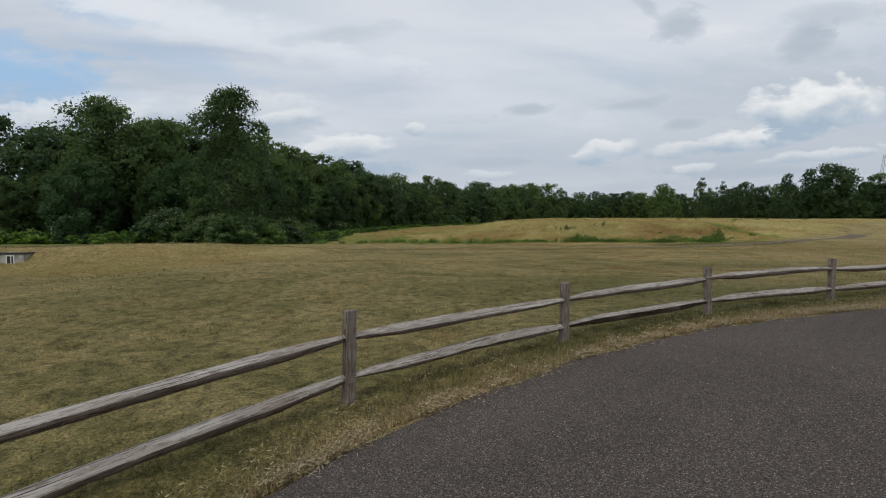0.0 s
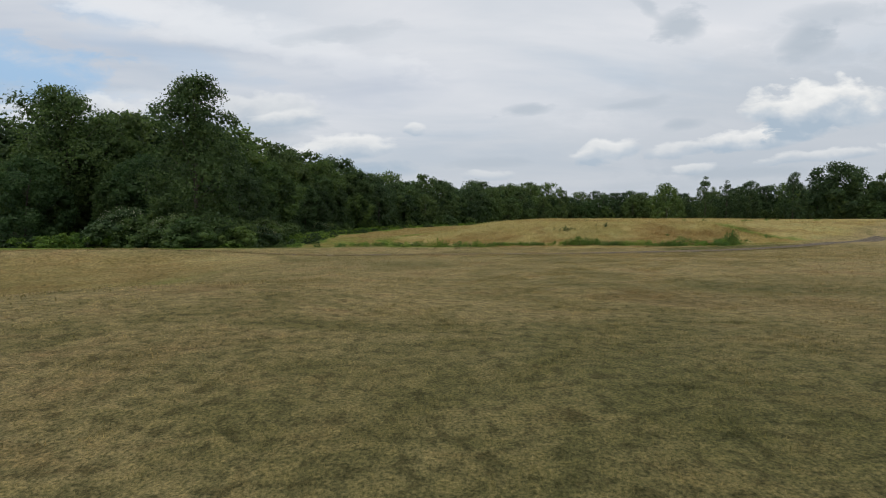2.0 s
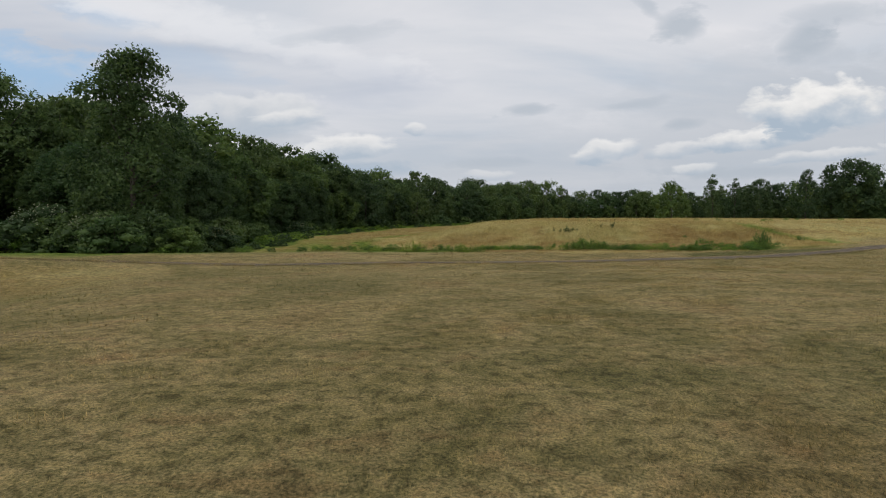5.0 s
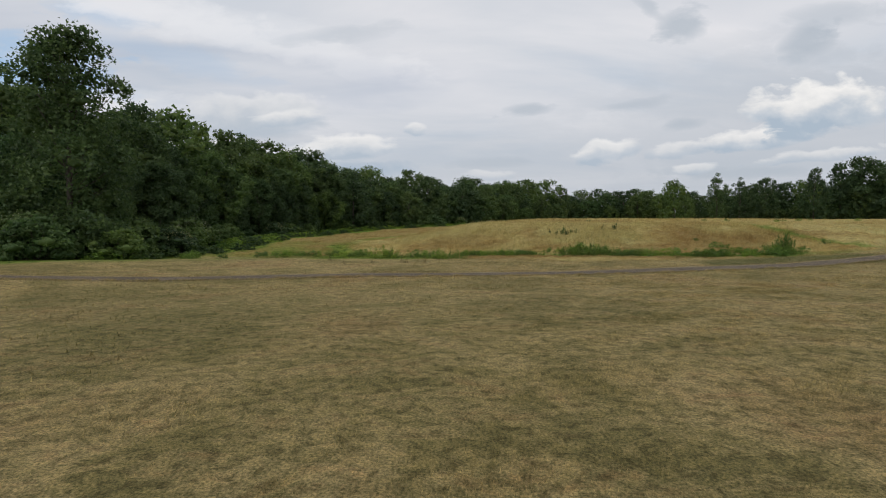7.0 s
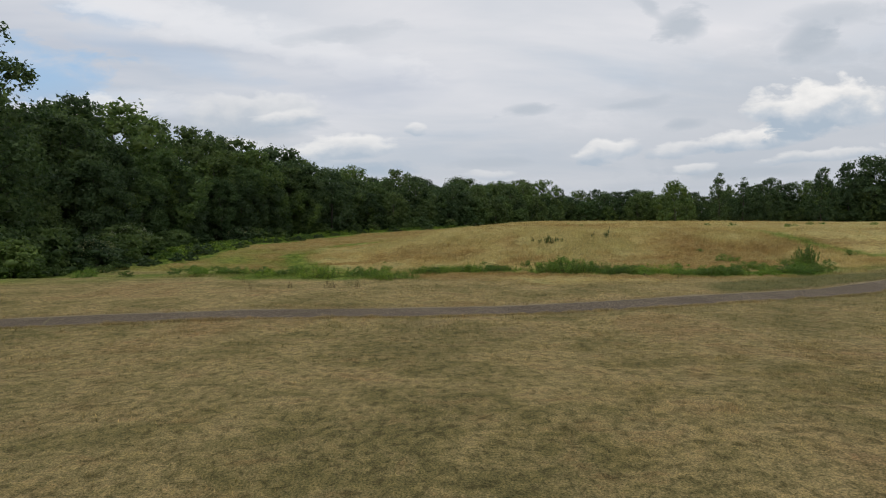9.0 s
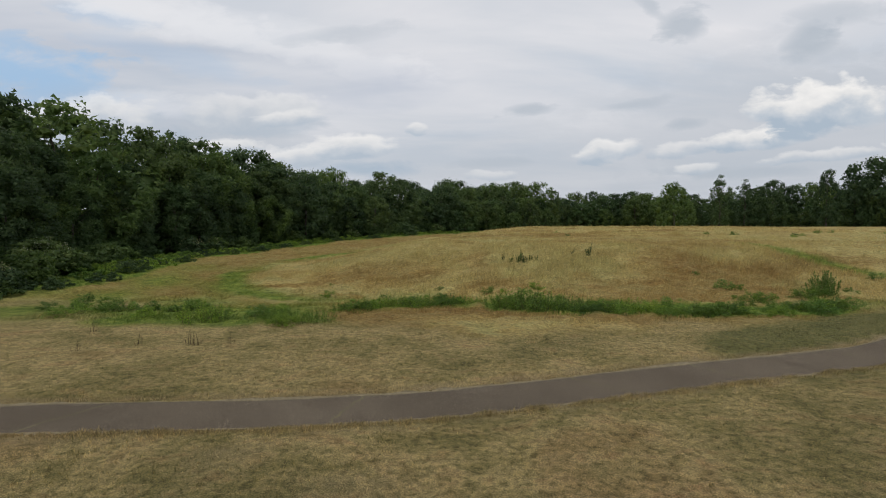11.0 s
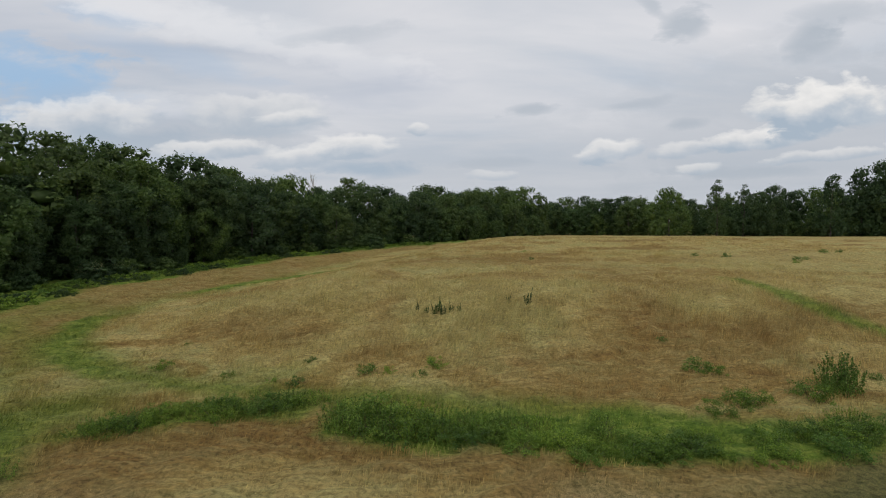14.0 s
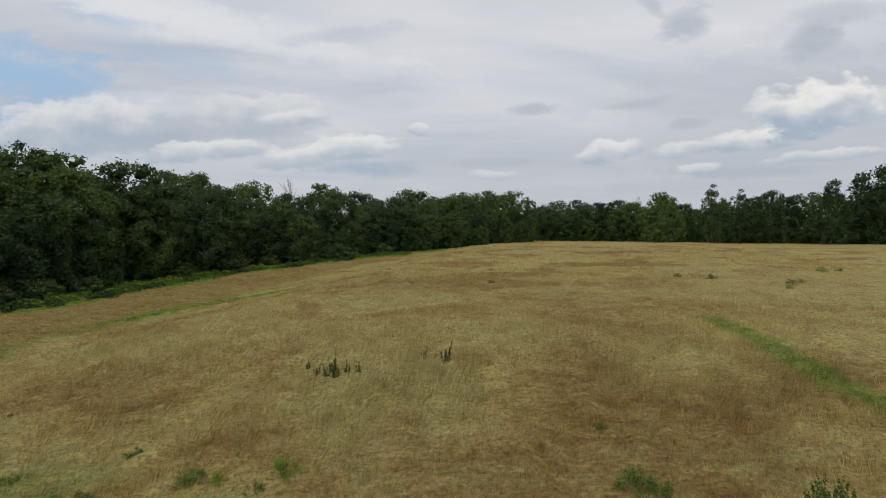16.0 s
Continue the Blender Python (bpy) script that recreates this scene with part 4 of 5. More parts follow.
def build_wood():
    r = np.random.default_rng(33)
    for row, (off, gap, lo, hi) in enumerate(((3.0, 5.2, 6.5, 13), (7.5, 6.6, 12, 17.5), (14, 7.8, 15, 21), (22, 10.5, 17.5, 21))):
        for x, y, nx, ny in along(EDGE, gap):
            ox, oy = r.normal(0, 1.1, 2)
            px, py = x + nx * off + ox, y + ny * off + oy
            if math.hypot(px + 33.5, py - 75) < 5 or math.hypot(px + 53, py - 77) < 5 or math.hypot(px + 28, py - 227) < 7 or abs(px + 0.72 * py - 2) < 3 and py < 75:
                continue
            k = interp(py, [(60, 1.0), (80, 1.05), (112, 1.16), (130, 1.12), (150, 0.98), (190, 0.88), (240, 0.95)])
            near = row < 2 and math.hypot(px - 15, py - 40) < 105
            planted(NEAR[r.integers(4)] if near else FAR[r.choice([0, 1, 3])], px, py, k * r.uniform(lo, hi) / 20, r.uniform(0, 360), r.uniform(0.9, 1.2) if near else r.uniform(0.85, 1.2))
    # the two tall oaks that stand out over the edge
    oak = tree_thing(tree_meshes(5, 24.4, 6.3, 0.02, 150, 150, 0.52, material=M_LEAF, open_top=True), "tall oak standing above the wood's edge", "trees of the wood")
    planted(oak, -31.6, 70.6, 0.955, 40)
    oak2 = tree_thing(tree_meshes(6, 23.2, 8.2, 0.26, 130, 150, 0.54, material=M_LEAF_LIGHT, open_top=True), "tall oak with bare lower trunk at the wood's edge", "trees of the wood")
    planted(oak2, -53, 77.0, 1.0, 120)
    planted(NEAR[1], -39, 133, 1.08, 10)
    planted(NEAR[3], -46, 196, 1.12, 200)
    for o in (oak, oak2):
        remove_thing(o)


def remove_thing(ob):
    for o in (*ob.children_recursive, ob):
        bpy.data.objects.remove(o)


def build_far_wood():
    r = np.random.default_rng(44)
    line = [(66, 270), (84, 258), (104, 248), (124, 238), (144, 222), (160, 204), (182, 190), (215, 170), (260, 150)]
    for off, gap, lo, hi in ((2, 6.6, 7, 14), (8, 8.0, 12, 18), (17, 9, 14.5, 19)):
        for x, y, nx, ny in along(line, gap):
            px, py = x + nx * off + r.normal(0, 1.5), y + ny * off + r.normal(0, 1.5)
            planted(FAR[r.choice([0, 1, 3])], px, py, r.uniform(lo, hi) / 20, r.uniform(0, 360), r.uniform(0.85, 1.25))
    for x, y, nx, ny in along(line[3:], 5.5):
        planted(FAR[r.choice([0, 3])], x + r.normal(0, 1.0), y + r.normal(0, 1.0), r.uniform(0.26, 0.42), r.uniform(0, 360), 1.3)
    # single trees that stand out over the far wood: place, height, width and kind
    for x, y, s, wide, kind in ((166, 205, 1.25, 1.0, 0), (172, 207, 1.15, 0.9, 3), (159, 206, 1.05, 0.75, 1), (145, 201, 0.97, 0.62, 1), (120, 221, 0.98, 0.95, 2), (130, 222, 0.9, 0.95, 2), (108, 232, 0.92, 0.85, 3), (184, 201, 1.0, 0.85, 0), (137, 216, 0.9, 0.7, 0)):
        planted(FAR[kind], x, y, s, r.uniform(0, 360), wide)
    for x, y, s in ((56, 291, 1.08), (47, 284, 1.0), (38, 276, 1.0), (30, 268, 0.98)):
        planted(FAR[r.choice([0, 1, 3])], x, y, s, r.uniform(0, 360), 0.9)
    for x, y, nx, ny in along([(26, 262), (62, 318), (110, 325), (200, 300)], 8):
        planted(FAR[r.choice([0, 1, 3])], x + r.normal(0, 2), y + r.normal(0, 2), r.uniform(0.72, 0.92), r.uniform(0, 360), r.uniform(0.9, 1.25))


def build_bare_tree():
    """A dead tree with pale bare limbs among the leafy ones."""
    rng = np.random.default_rng(9)
    pieces = [tube([(0, 0, -0.4), (0.2, 0, 6), (0.1, 0.2, 12), (0.6, 0, 17)], [0.32, 0.26, 0.18, 0.05], 7)]
    for h in np.linspace(6, 16, 15):
        a, ln = rng.uniform(0, 6.28), rng.uniform(1.5, 3.6) * (1.25 - h / 22)
        d = np.array([math.cos(a), math.sin(a), 0])
        root = np.array([0.15, 0.1, h])
        mid, tip = root + d * ln * 0.5 + [0, 0, ln * 0.55], root + d * ln * 0.8 + [0, 0, ln * 1.5]
        pieces.append(tube(np.stack([root, mid, tip]), [0.11, 0.07, 0.015], 5))
        for _ in range(3):
            e = rng.normal(0, 0.7, 3)
            e[2] = abs(e[2]) + 0.5
            pieces.append(tube(np.stack([mid, mid + e * 0.7, mid + e * 1.4]), [0.05, 0.03, 0.01], 4))
    v, f = joined(pieces)
    t = thing("bare_tree", pose(-26.5, 220.0, at(-26.5, 220) - 0.3) @ Matrix.Scale(1.32, 4), "dead tree with pale bare limbs in the wood", "tree")
    part("trunk", mesh_from("trunk", v, f, M_PALE_BARK, True), t)


build_wood()
build_far_wood()
build_bare_tree()

# ---------------------------------------------------------------- shrubs and weeds


def shrub_meshes(seed, width, height, n_clump, per, size, material, closed=True):
    rng = np.random.default_rng(seed)
    a, r = rng.uniform(0, 2 * np.pi, n_clump), width * rng.uniform(0.0, 1.0, n_clump) ** 0.55
    h = height * rng.uniform(0.12, 1.0, n_clump) * np.sqrt(np.maximum(0.12, 1 - (r / (width * 1.12)) ** 2))
    c = np.stack([r * np.cos(a), r * np.sin(a), h], 1)
    rad = height * rng.uniform(0.13, 0.24, n_clump)
    idx = rng.integers(0, n_clump, n_clump * per)
    d = rng.normal(0, 1, (len(idx), 3))
    d /= np.linalg.norm(d, axis=1, keepdims=True)
    pts = c[idx] + d * rng.uniform(0, 1, (len(idx), 1)) ** 0.4 * rad[idx][:, None] * [1.3, 1.3, 0.8]
    pts[:, 2] = np.maximum(pts[:, 2], 0.03 * height * (1 + rng.uniform(0, 2, len(idx))))
    lv, lf = leaves(rng, pts, d * 0.5 + [0, 0, 0.8], size, 0.2, True)
    if closed:
        cv, cf = CORE
        knots = (c[:, None] + cv[None] * rad[:, None, None] * rng.uniform(0.4, 0.7, (n_clump, len(cv), 1)) * [1.3, 1.3, 0.8]).reshape(-1, 3)
        knots[:, 2] = np.maximum(knots[:, 2], 0.02)
        lf = np.concatenate([lf, (cf[None] + len(cv) * np.arange(n_clump)[:, None, None]).reshape(-1, 3) + len(lv)])
        lv = np.concatenate([lv, knots])
    stems = [tube(np.stack([[p[0] * 0.15, p[1] * 0.15, -0.1], [p[0] * 0.5, p[1] * 0.5, p[2] * 0.6], p]), [0.012 * height, 0.008 * height, 0.002 * height], 3) for p in c[::4]]
    sv, sf = joined(stems)
    return mesh_from("stem", sv, sf, M_BARK), mesh_from("foliage", lv, lf, material)


def weed_meshes(seed, width, height, n_stem, per, size, material, narrow=0.16):
    """Upright leafy stems standing close together."""
    rng = np.random.default_rng(seed)
    a, r = rng.uniform(0, 2 * np.pi, n_stem), width * rng.uniform(0, 1, n_stem) ** 0.6
    foot = np.stack([r * np.cos(a), r * np.sin(a), np.zeros(n_stem) - 0.03], 1)
    tall = height * rng.uniform(0.5, 1.0, n_stem) * (1 - 0.35 * (r / width) ** 2)
    tip = foot + np.stack([rng.normal(0, 0.12, n_stem) * tall + foot[:, 0] * 0.25, rng.normal(0, 0.12, n_stem) * tall + foot[:, 1] * 0.25, tall], 1)
    stems = [tube(np.stack([f, (f + p) / 2 + rng.normal(0, 0.02, 3), p]), [0.008, 0.006, 0.002], 3) for f, p in zip(foot, tip)]
    idx = rng.integers(0, n_stem, n_stem * per)
    k = rng.uniform(0.1, 1.02, (len(idx), 1))
    d = rng.normal(0, 1, (len(idx), 3)) * [1, 1, 0.4]
    d /= np.linalg.norm(d, axis=1, keepdims=True)
    pts = foot[idx] + (tip - foot)[idx] * k + d * narrow * (1.15 - k) * rng.uniform(0.2, 1, (len(idx), 1))
    lv, lf = leaves(rng, pts, d * 0.8 + [0, 0, 0.5], size, -0.9, True)
    sv, sf = joined(stems)
    return mesh_from("stem", sv, sf, M_STEM), mesh_from("foliage", lv, lf, material)


def plant(name, meshes, label, category, group, m=None):
    t = thing(name, m or pose(0, 0, -200), label, category, group)
    tagged(part("stem", meshes[0], t), kind="stuff")
    part("foliage", meshes[1], t)
    return t


def build_shrubs():
    r = np.random.default_rng(51)
    kinds = [
        plant("shrub", shrub_meshes(1, 3.2, 4.4, 60, 58, 0.37, M_SHRUB), "dense green shrub before the wood's edge", "shrub", "shrubs at the wood"),
        plant("shrub", shrub_meshes(2, 2.6, 3.6, 55, 58, 0.35, M_LEAF_LIGHT), "rounded dark-green shrub before the wood's edge", "shrub", "shrubs at the wood"),
        plant("shrub", shrub_meshes(3, 3.6, 4.0, 60, 58, 0.37, M_LEAF_LIGHT), "spreading leafy thicket before the wood's edge", "shrub", "shrubs at the wood"),
    ]
    br = np.random.default_rng(58)
    a, q = br.uniform(0, 6.3, 420), np.sqrt(br.uniform(0, 1, 420)) * 2.9
    spots = np.stack([q * np.cos(a), q * np.sin(a), 4.3 * np.sqrt(np.maximum(0.1, 1 - (q / 3.4) ** 2)) * br.uniform(0.8, 1.06, 420)], 1)
    part("blossom", mesh_from("blossom", *leaves(br, spots, np.tile([0, 0, 1.0], (420, 1)), 0.16, 0.3, True), M_BLOSSOM), kinds[0], "cream flower heads")
    low = [
        plant("shrub", shrub_meshes(4, 2.4, 1.7, 34, 44, 0.26, M_SHRUB), "low bright-green bramble along the wood's foot", "shrub", "brambles at the wood"),
        plant("shrub", shrub_meshes(5, 2.8, 1.4, 34, 44, 0.26, M_WEED), "low tangled green vine along the wood's foot", "shrub", "brambles at the wood"),
    ]
    for x, y, k, s in ((-27.5, 61.5, 1, 1.0), (-31, 64, 0, 1.0), (-35.5, 68, 2, 1.2), (-31, 70, 0, 1.15), (-27.5, 73, 1, 1.15), (-29, 78.5, 2, 1.05), (-26.5, 83, 1, 0.9), (-28.5, 88, 0, 0.95),
                       (-35, 74, 0, 1.3), (-39, 71, 2, 1.05), (-24.5, 67.5, 1, 0.85), (-24.8, 77, 0, 0.75), (-43, 73, 1, 0.8), (-26.8, 94, 1, 0.8), (-38.5, 66.5, 0, 1.25), (-36.0, 65.5, 1, 1.15), (-33.2, 65.8, 2, 0.95)):
        planted(kinds[k], x, y, s, r.uniform(0, 360))
    for x, y, nx, ny in along([(-74, 57), (-58, 61), (-47, 64), (-40, 66.5)], 2.6):
        planted(low[r.integers(2)], x + r.normal(0, 0.8), y + r.normal(0, 0.8), r.uniform(1.0, 1.5), r.uniform(0, 360))
    for x, y, nx, ny in along([(-25, 90), (-24.5, 98), (-24, 108), (-19.5, 118.5), (-11, 142), (5.5, 166), (18, 180)], 2.9):
        planted(low[1], x + nx * 0.8 + r.normal(0, 0.6), y + ny * 0.8 + r.normal(0, 0.6), r.uniform(0.4, 0.8), r.uniform(0, 360))
        if r.uniform() < 0.45:
            planted(kinds[r.integers(3)], x + nx * 4 + r.normal(0, 1), y + ny * 4 + r.normal(0, 1), r.uniform(0.5, 0.9), r.uniform(0, 360))
    for x, y, nx, ny in along([(-23.5, 92), (-23, 108), (-18.5, 118.5), (-10, 142), (6.5, 166)], 2.4):
        planted(low[r.integers(2)], x - nx * 0.6 + r.normal(0, 0.5), y - ny * 0.6 + r.normal(0, 0.5), r.uniform(0.35, 0.62), r.uniform(0, 360))
    for x, y, nx, ny in along([(-24.5, 66), (-22.5, 84), (-21.5, 94), (-21, 104)], 2.6):
        planted(low[r.integers(2)], x + r.normal(0, 0.9), y + r.normal(0, 0.6), r.uniform(0.45, 0.85), r.uniform(0, 360))
    for o in kinds + low:
        remove_thing(o)


def build_weeds():
    r = np.random.default_rng(61)
    tall = [plant("weed_clump", weed_meshes(i, 1.05, 1.15, 44, 46, 0.068, M_WEED), "clump of tall green weeds in the damp hollow", "weeds", "weeds in the hollow") for i in (1, 2, 3)]
    leafy = [plant("weed_clump", shrub_meshes(7 + i, 0.9, 0.9, 34, 58, 0.074, M_WEED if i else M_BUSH, False), "low leafy green bush in the meadow", "weeds", "weeds in the hollow") for i in (0, 1)]
    spots = [(18.9, 67.0, 1.35), (19.9, 66.2, 1.3), (18.0, 67.6, 1.1), (20.8, 67.2, 1.2), (21.9, 66.8, 1.0), (22.9, 66.6, 0.95), (23.8, 66.9, 0.9), (24.6, 66.8, 0.85), (25.6, 66.4, 0.9),
             (1.0, 62.8, 1.15), (1.8, 63.1, 0.8), (5.8, 62.2, 0.95), (7.4, 62.8, 0.75), (5.0, 63.4, 0.75), (10.5, 68.2, 0.8), (12.0, 68.8, 0.9), (13.4, 69.6, 0.9), (14.6, 70.1, 0.85), (15.8, 70.3, 0.7), (9.2, 67.2, 0.8), (8.0, 66.6, 0.7)]
    for x, y, s in spots:
        planted(tall[r.integers(3)], x, y, s, r.uniform(0, 360))
    for i in range(14):
        x = r.uniform(27, 39)
        planted(tall[r.integers(3)], x, float(hollow_front(x)) + r.uniform(0.8, 2.2), r.uniform(0.45, 0.7), r.uniform(0, 360))
    for x in np.linspace(22.5, 38.5, 24):
        planted(leafy[int(r.uniform() < 0.4)], x + r.normal(0, 0.4), float(hollow_front(x)) + 0.8 + r.normal(0, 0.4), r.uniform(0.5, 1.05), r.uniform(0, 360))
    for i in range(14):
        x = r.uniform(7.6, 16)
        planted(leafy[r.integers(2)], x, float(hollow_front(x)) + r.uniform(0.6, 2.4), r.uniform(0.6, 1.0), r.uniform(0, 360))
    for i in range(24):
        x = r.uniform(-18, 6)
        planted(leafy[r.integers(2)], x, 65.6 - 0.12 * x + r.normal(0, 1.5), r.uniform(0.5, 0.95), r.uniform(0, 360))
    for x, y, s in ((19.3, 66.7, 1.55), (18.3, 67.2, 1.25), (20.5, 66.4, 1.3), (21.6, 66.2, 0.95), (23.2, 66.0, 0.8), (12.2, 68.0, 0.9), (13.6, 69.0, 0.8), (31.0, 65.6, 0.8), (37.5, 65.9, 0.9), (28.3, 66.6, 1.0), (33.8, 68.5, 0.85), (35.4, 69.4, 1.0), (36.2, 69.6, 0.8), (35.7, 66.2, 0.8), (39.0, 70.0, 1.15), (4.2, 77.6, 0.8), (9.4, 75.3, 0.5), (14.0, 73.2, 0.6), (12.6, 73.5, 0.5),
                    (17.6, 74.6, 0.75), (20.6, 73.7, 0.5), (21.5, 74.9, 0.8), (18.9, 74.5, 0.5), (3.6, 81.8, 0.35), (13.8, 76.8, 0.45), (35.2, 77.0, 0.4), (-9, 70, 0.9), (-13, 73, 0.8), (50.0, 76.8, 0.7), (44.0, 72.0, 0.6), (35.3, 73.2, 0.9), (36.2, 73.0, 0.7), (58.5, 118, 0.7), (62, 116, 0.8), (69, 112, 0.7), (70.5, 112.4, 0.6), (82, 124, 0.8), (84.5, 124, 0.7), (92, 121, 0.8), (66, 108, 0.6), (33.5, 112, 0.55), (34.6, 125, 0.5)):
        planted(leafy[r.integers(2)], x, y, s, r.uniform(0, 360))
    big = plant("weed_clump", weed_meshes(14, 0.75, 2.0, 60, 80, 0.085, M_WEED, 0.2), "tall bushy green sapling on the meadow's slope", "shrub", "")
    planted(big, 41.0, 70.9, 1.1, 0)
    planted(big, 40.1, 70.4, 0.55, 90)
    stalk = plant("tall_weed", weed_meshes(15, 0.18, 1.6, 6, 90, 0.09, M_SHRUB, 0.14), "single tall dark-green stalk in the hay meadow", "weeds", "")
    planted(stalk, 28.15, 83.4, 1.0, 0)
    planted(stalk, 26.8, 84.1, 0.55, 0)
    for x, y, s in ((21.2, 82.7, 0.55), (21.8, 82.5, 0.7), (22.4, 82.8, 0.6), (20.6, 82.9, 0.5), (19.9, 83.6, 0.45), (23.0, 82.9, 0.5), (21.5, 83.1, 0.8)):
        planted(stalk, x, y, s, r.uniform(0, 360), 1.3)
    dock = plant("dead_stalk", weed_meshes(16, 0.22, 0.75, 6, 45, 0.035, M_STEM, 0.03), "dead brown seed stalk in dry grass", "weeds", "dead stalks")
    for x, y, s in ((-2.7, 60.0, 0.9), (0.9, 57.6, 0.8), (3.2, 57.6, 1.0), (3.5, 57.7, 0.9), (4.8, 57.9, 0.8), (-1.1, 56.7, 0.7), (-10.6, 23.5, 0.5), (-11.2, 23.4, 0.4)):
        planted(dock, x, y, s, r.uniform(0, 360))
    for o in tall + leafy + [big, stalk, dock]:
        remove_thing(o)


build_shrubs()
build_weeds()
for ob in NEAR + FAR:
    remove_thing(ob)

# ---------------------------------------------------------------- built things in the grass


def box_mesh(name, size, material, bevel=0.01):
    bm = bmesh.new()
    bmesh.ops.create_cube(bm, size=1.0, matrix=Matrix.Diagonal((*size, 1)))
    bmesh.ops.bevel(bm, geom=list(bm.edges), offset=bevel, segments=2, affect="EDGES")
    me = bpy.data.meshes.new(name)
    bm.to_mesh(me)
    bm.free()
    me.materials.append(material)
    return me


def build_chamber():
    """A concrete chamber let into the bank, with a white-framed opening."""
    x, y, z = -35.6, 37.0, -2.05
    t = thing("concrete_chamber", pose(x, y, z, 0, 0, 6), "grey concrete chamber set into the grassy bank", "utility structure")
    part("wall", box_mesh("wall", (5.4, 0.25, 1.1), M_CONCRETE), t, "", pose(0, 0, 0.55))
    part("wall", box_mesh("wall", (0.25, 2.2, 1.1), M_CONCRETE), t, "", pose(2.58, 1.235, 0.55))
    part("roof_slab", box_mesh("roof_slab", (5.6, 2.7, 0.12), M_DARK), t, "dark weathered roof slab", pose(0, 1.15, 1.165))
    opening = part("opening", box_mesh("opening", (0.5, 0.03, 0.72), M_DARK, 0.004), t, "dark opening", pose(1.75, -0.13, 0.60))
    for n, sx, sz, w, h in (("frame_bar", -0.27, 0, 0.07, 0.86), ("frame_bar", 0.27, 0, 0.07, 0.86), ("frame_bar", 0, 0.395, 0.47, 0.07), ("frame_bar", 0, -0.395, 0.47, 0.07), ("frame_bar", 0.06, 0, 0.05, 0.72)):
        part(n, box_mesh(n, (w, 0.06, h), M_WHITE, 0.005), opening, "white painted frame", pose(sx, -0.02, sz))


def build_marker():
    t = thing("marker_post", pose(-52.5, 63.7, at(-52.5, 63.7) - 0.1), "thin pale grey marker post among brambles", "post")
    part("shaft", box_mesh("shaft", (0.11, 0.11, 2.6), M_CONCRETE, 0.01), t, "", pose(0, 0, 1.3))
    part("cap", box_mesh("cap", (0.15, 0.15, 0.06), M_CONCRETE, 0.01), t, "", pose(0, 0, 2.63))


def build_pylon(x, y, height, name="pylon"):
    """A lattice mast for power lines, far behind the trees."""
    t = thing(name, pose(x, y, at(x, y), 0, 0, 25), "grey steel lattice power mast beyond the trees", "pylon", "pylons")
    w0, w1 = height * 0.11, height * 0.02
    legs = []
    for sx, sy in ((-1, -1), (1, -1), (1, 1), (-1, 1)):
        legs.append((np.array([sx * w0, sy * w0, 0.0]), np.array([sx * w1, sy * w1, height])))
        v, f = tube(np.stack(legs[-1]), [0.16, 0.1], 4)
        part("leg", mesh_from("leg", v, f, M_STEEL), t)
    for k in range(8):
        a, b = k / 8, (k + 1) / 8
        for i in range(4):
            p, q = legs[i], legs[(i + 1) % 4]
            v, f = tube(np.stack([p[0] + (p[1] - p[0]) * a, q[0] + (q[1] - q[0]) * b]), [0.07, 0.07], 4)
            part("brace", mesh_from("brace", v, f, M_STEEL), t)
    for h, ln in ((0.72, 0.20), (0.84, 0.16), (0.95, 0.12)):
        v, f = tube([(-ln * height, 0, h * height), (0, 0, h * height + 0.4), (ln * height, 0, h * height)], [0.06, 0.2, 0.06], 4)
        part("cross_arm", mesh_from("cross_arm", v, f, M_STEEL), t)


build_chamber()
build_marker()
build_pylon(328, 354, 52)
build_pylon(246, 600, 42)
build_pylon(234, 640, 41)

# ---------------------------------------------------------------- grass


def lumps(x, y, size, seed):
    """Smooth noise from 0 to 1 with lumps of a given size in metres."""
    g = np.random.default_rng(seed).uniform(0, 1, (257, 257))
    u, v = x / size + 128.3, y / size + 128.3
    i, j = np.floor(u).astype(int), np.floor(v).astype(int)
    a, b = u - i, v - j
    a, b = a * a * (3 - 2 * a), b * b * (3 - 2 * b)
    i, j = i % 256, j % 256
    return (g[i, j] * (1 - a) + g[i + 1, j] * a) * (1 - b) + (g[i, j + 1] * (1 - a) + g[i + 1, j + 1] * a) * b


def paved(x, y):
    lot = (y < lot_edge(x) - 0.02) & (x > -4)
    return lot | (np.abs(y - way_y(x)) < 1.08 + 0.1 * lumps(x, y, 0.5, 3))


def route(x, y):
    """Distance in plan from the strip that is crossed low over the lawn."""
    mid = interp(y, [(0, 0.0), (12, 3.2), (22, 6.0), (35, 12.8), (56, 28)])
    return np.abs(x - mid)


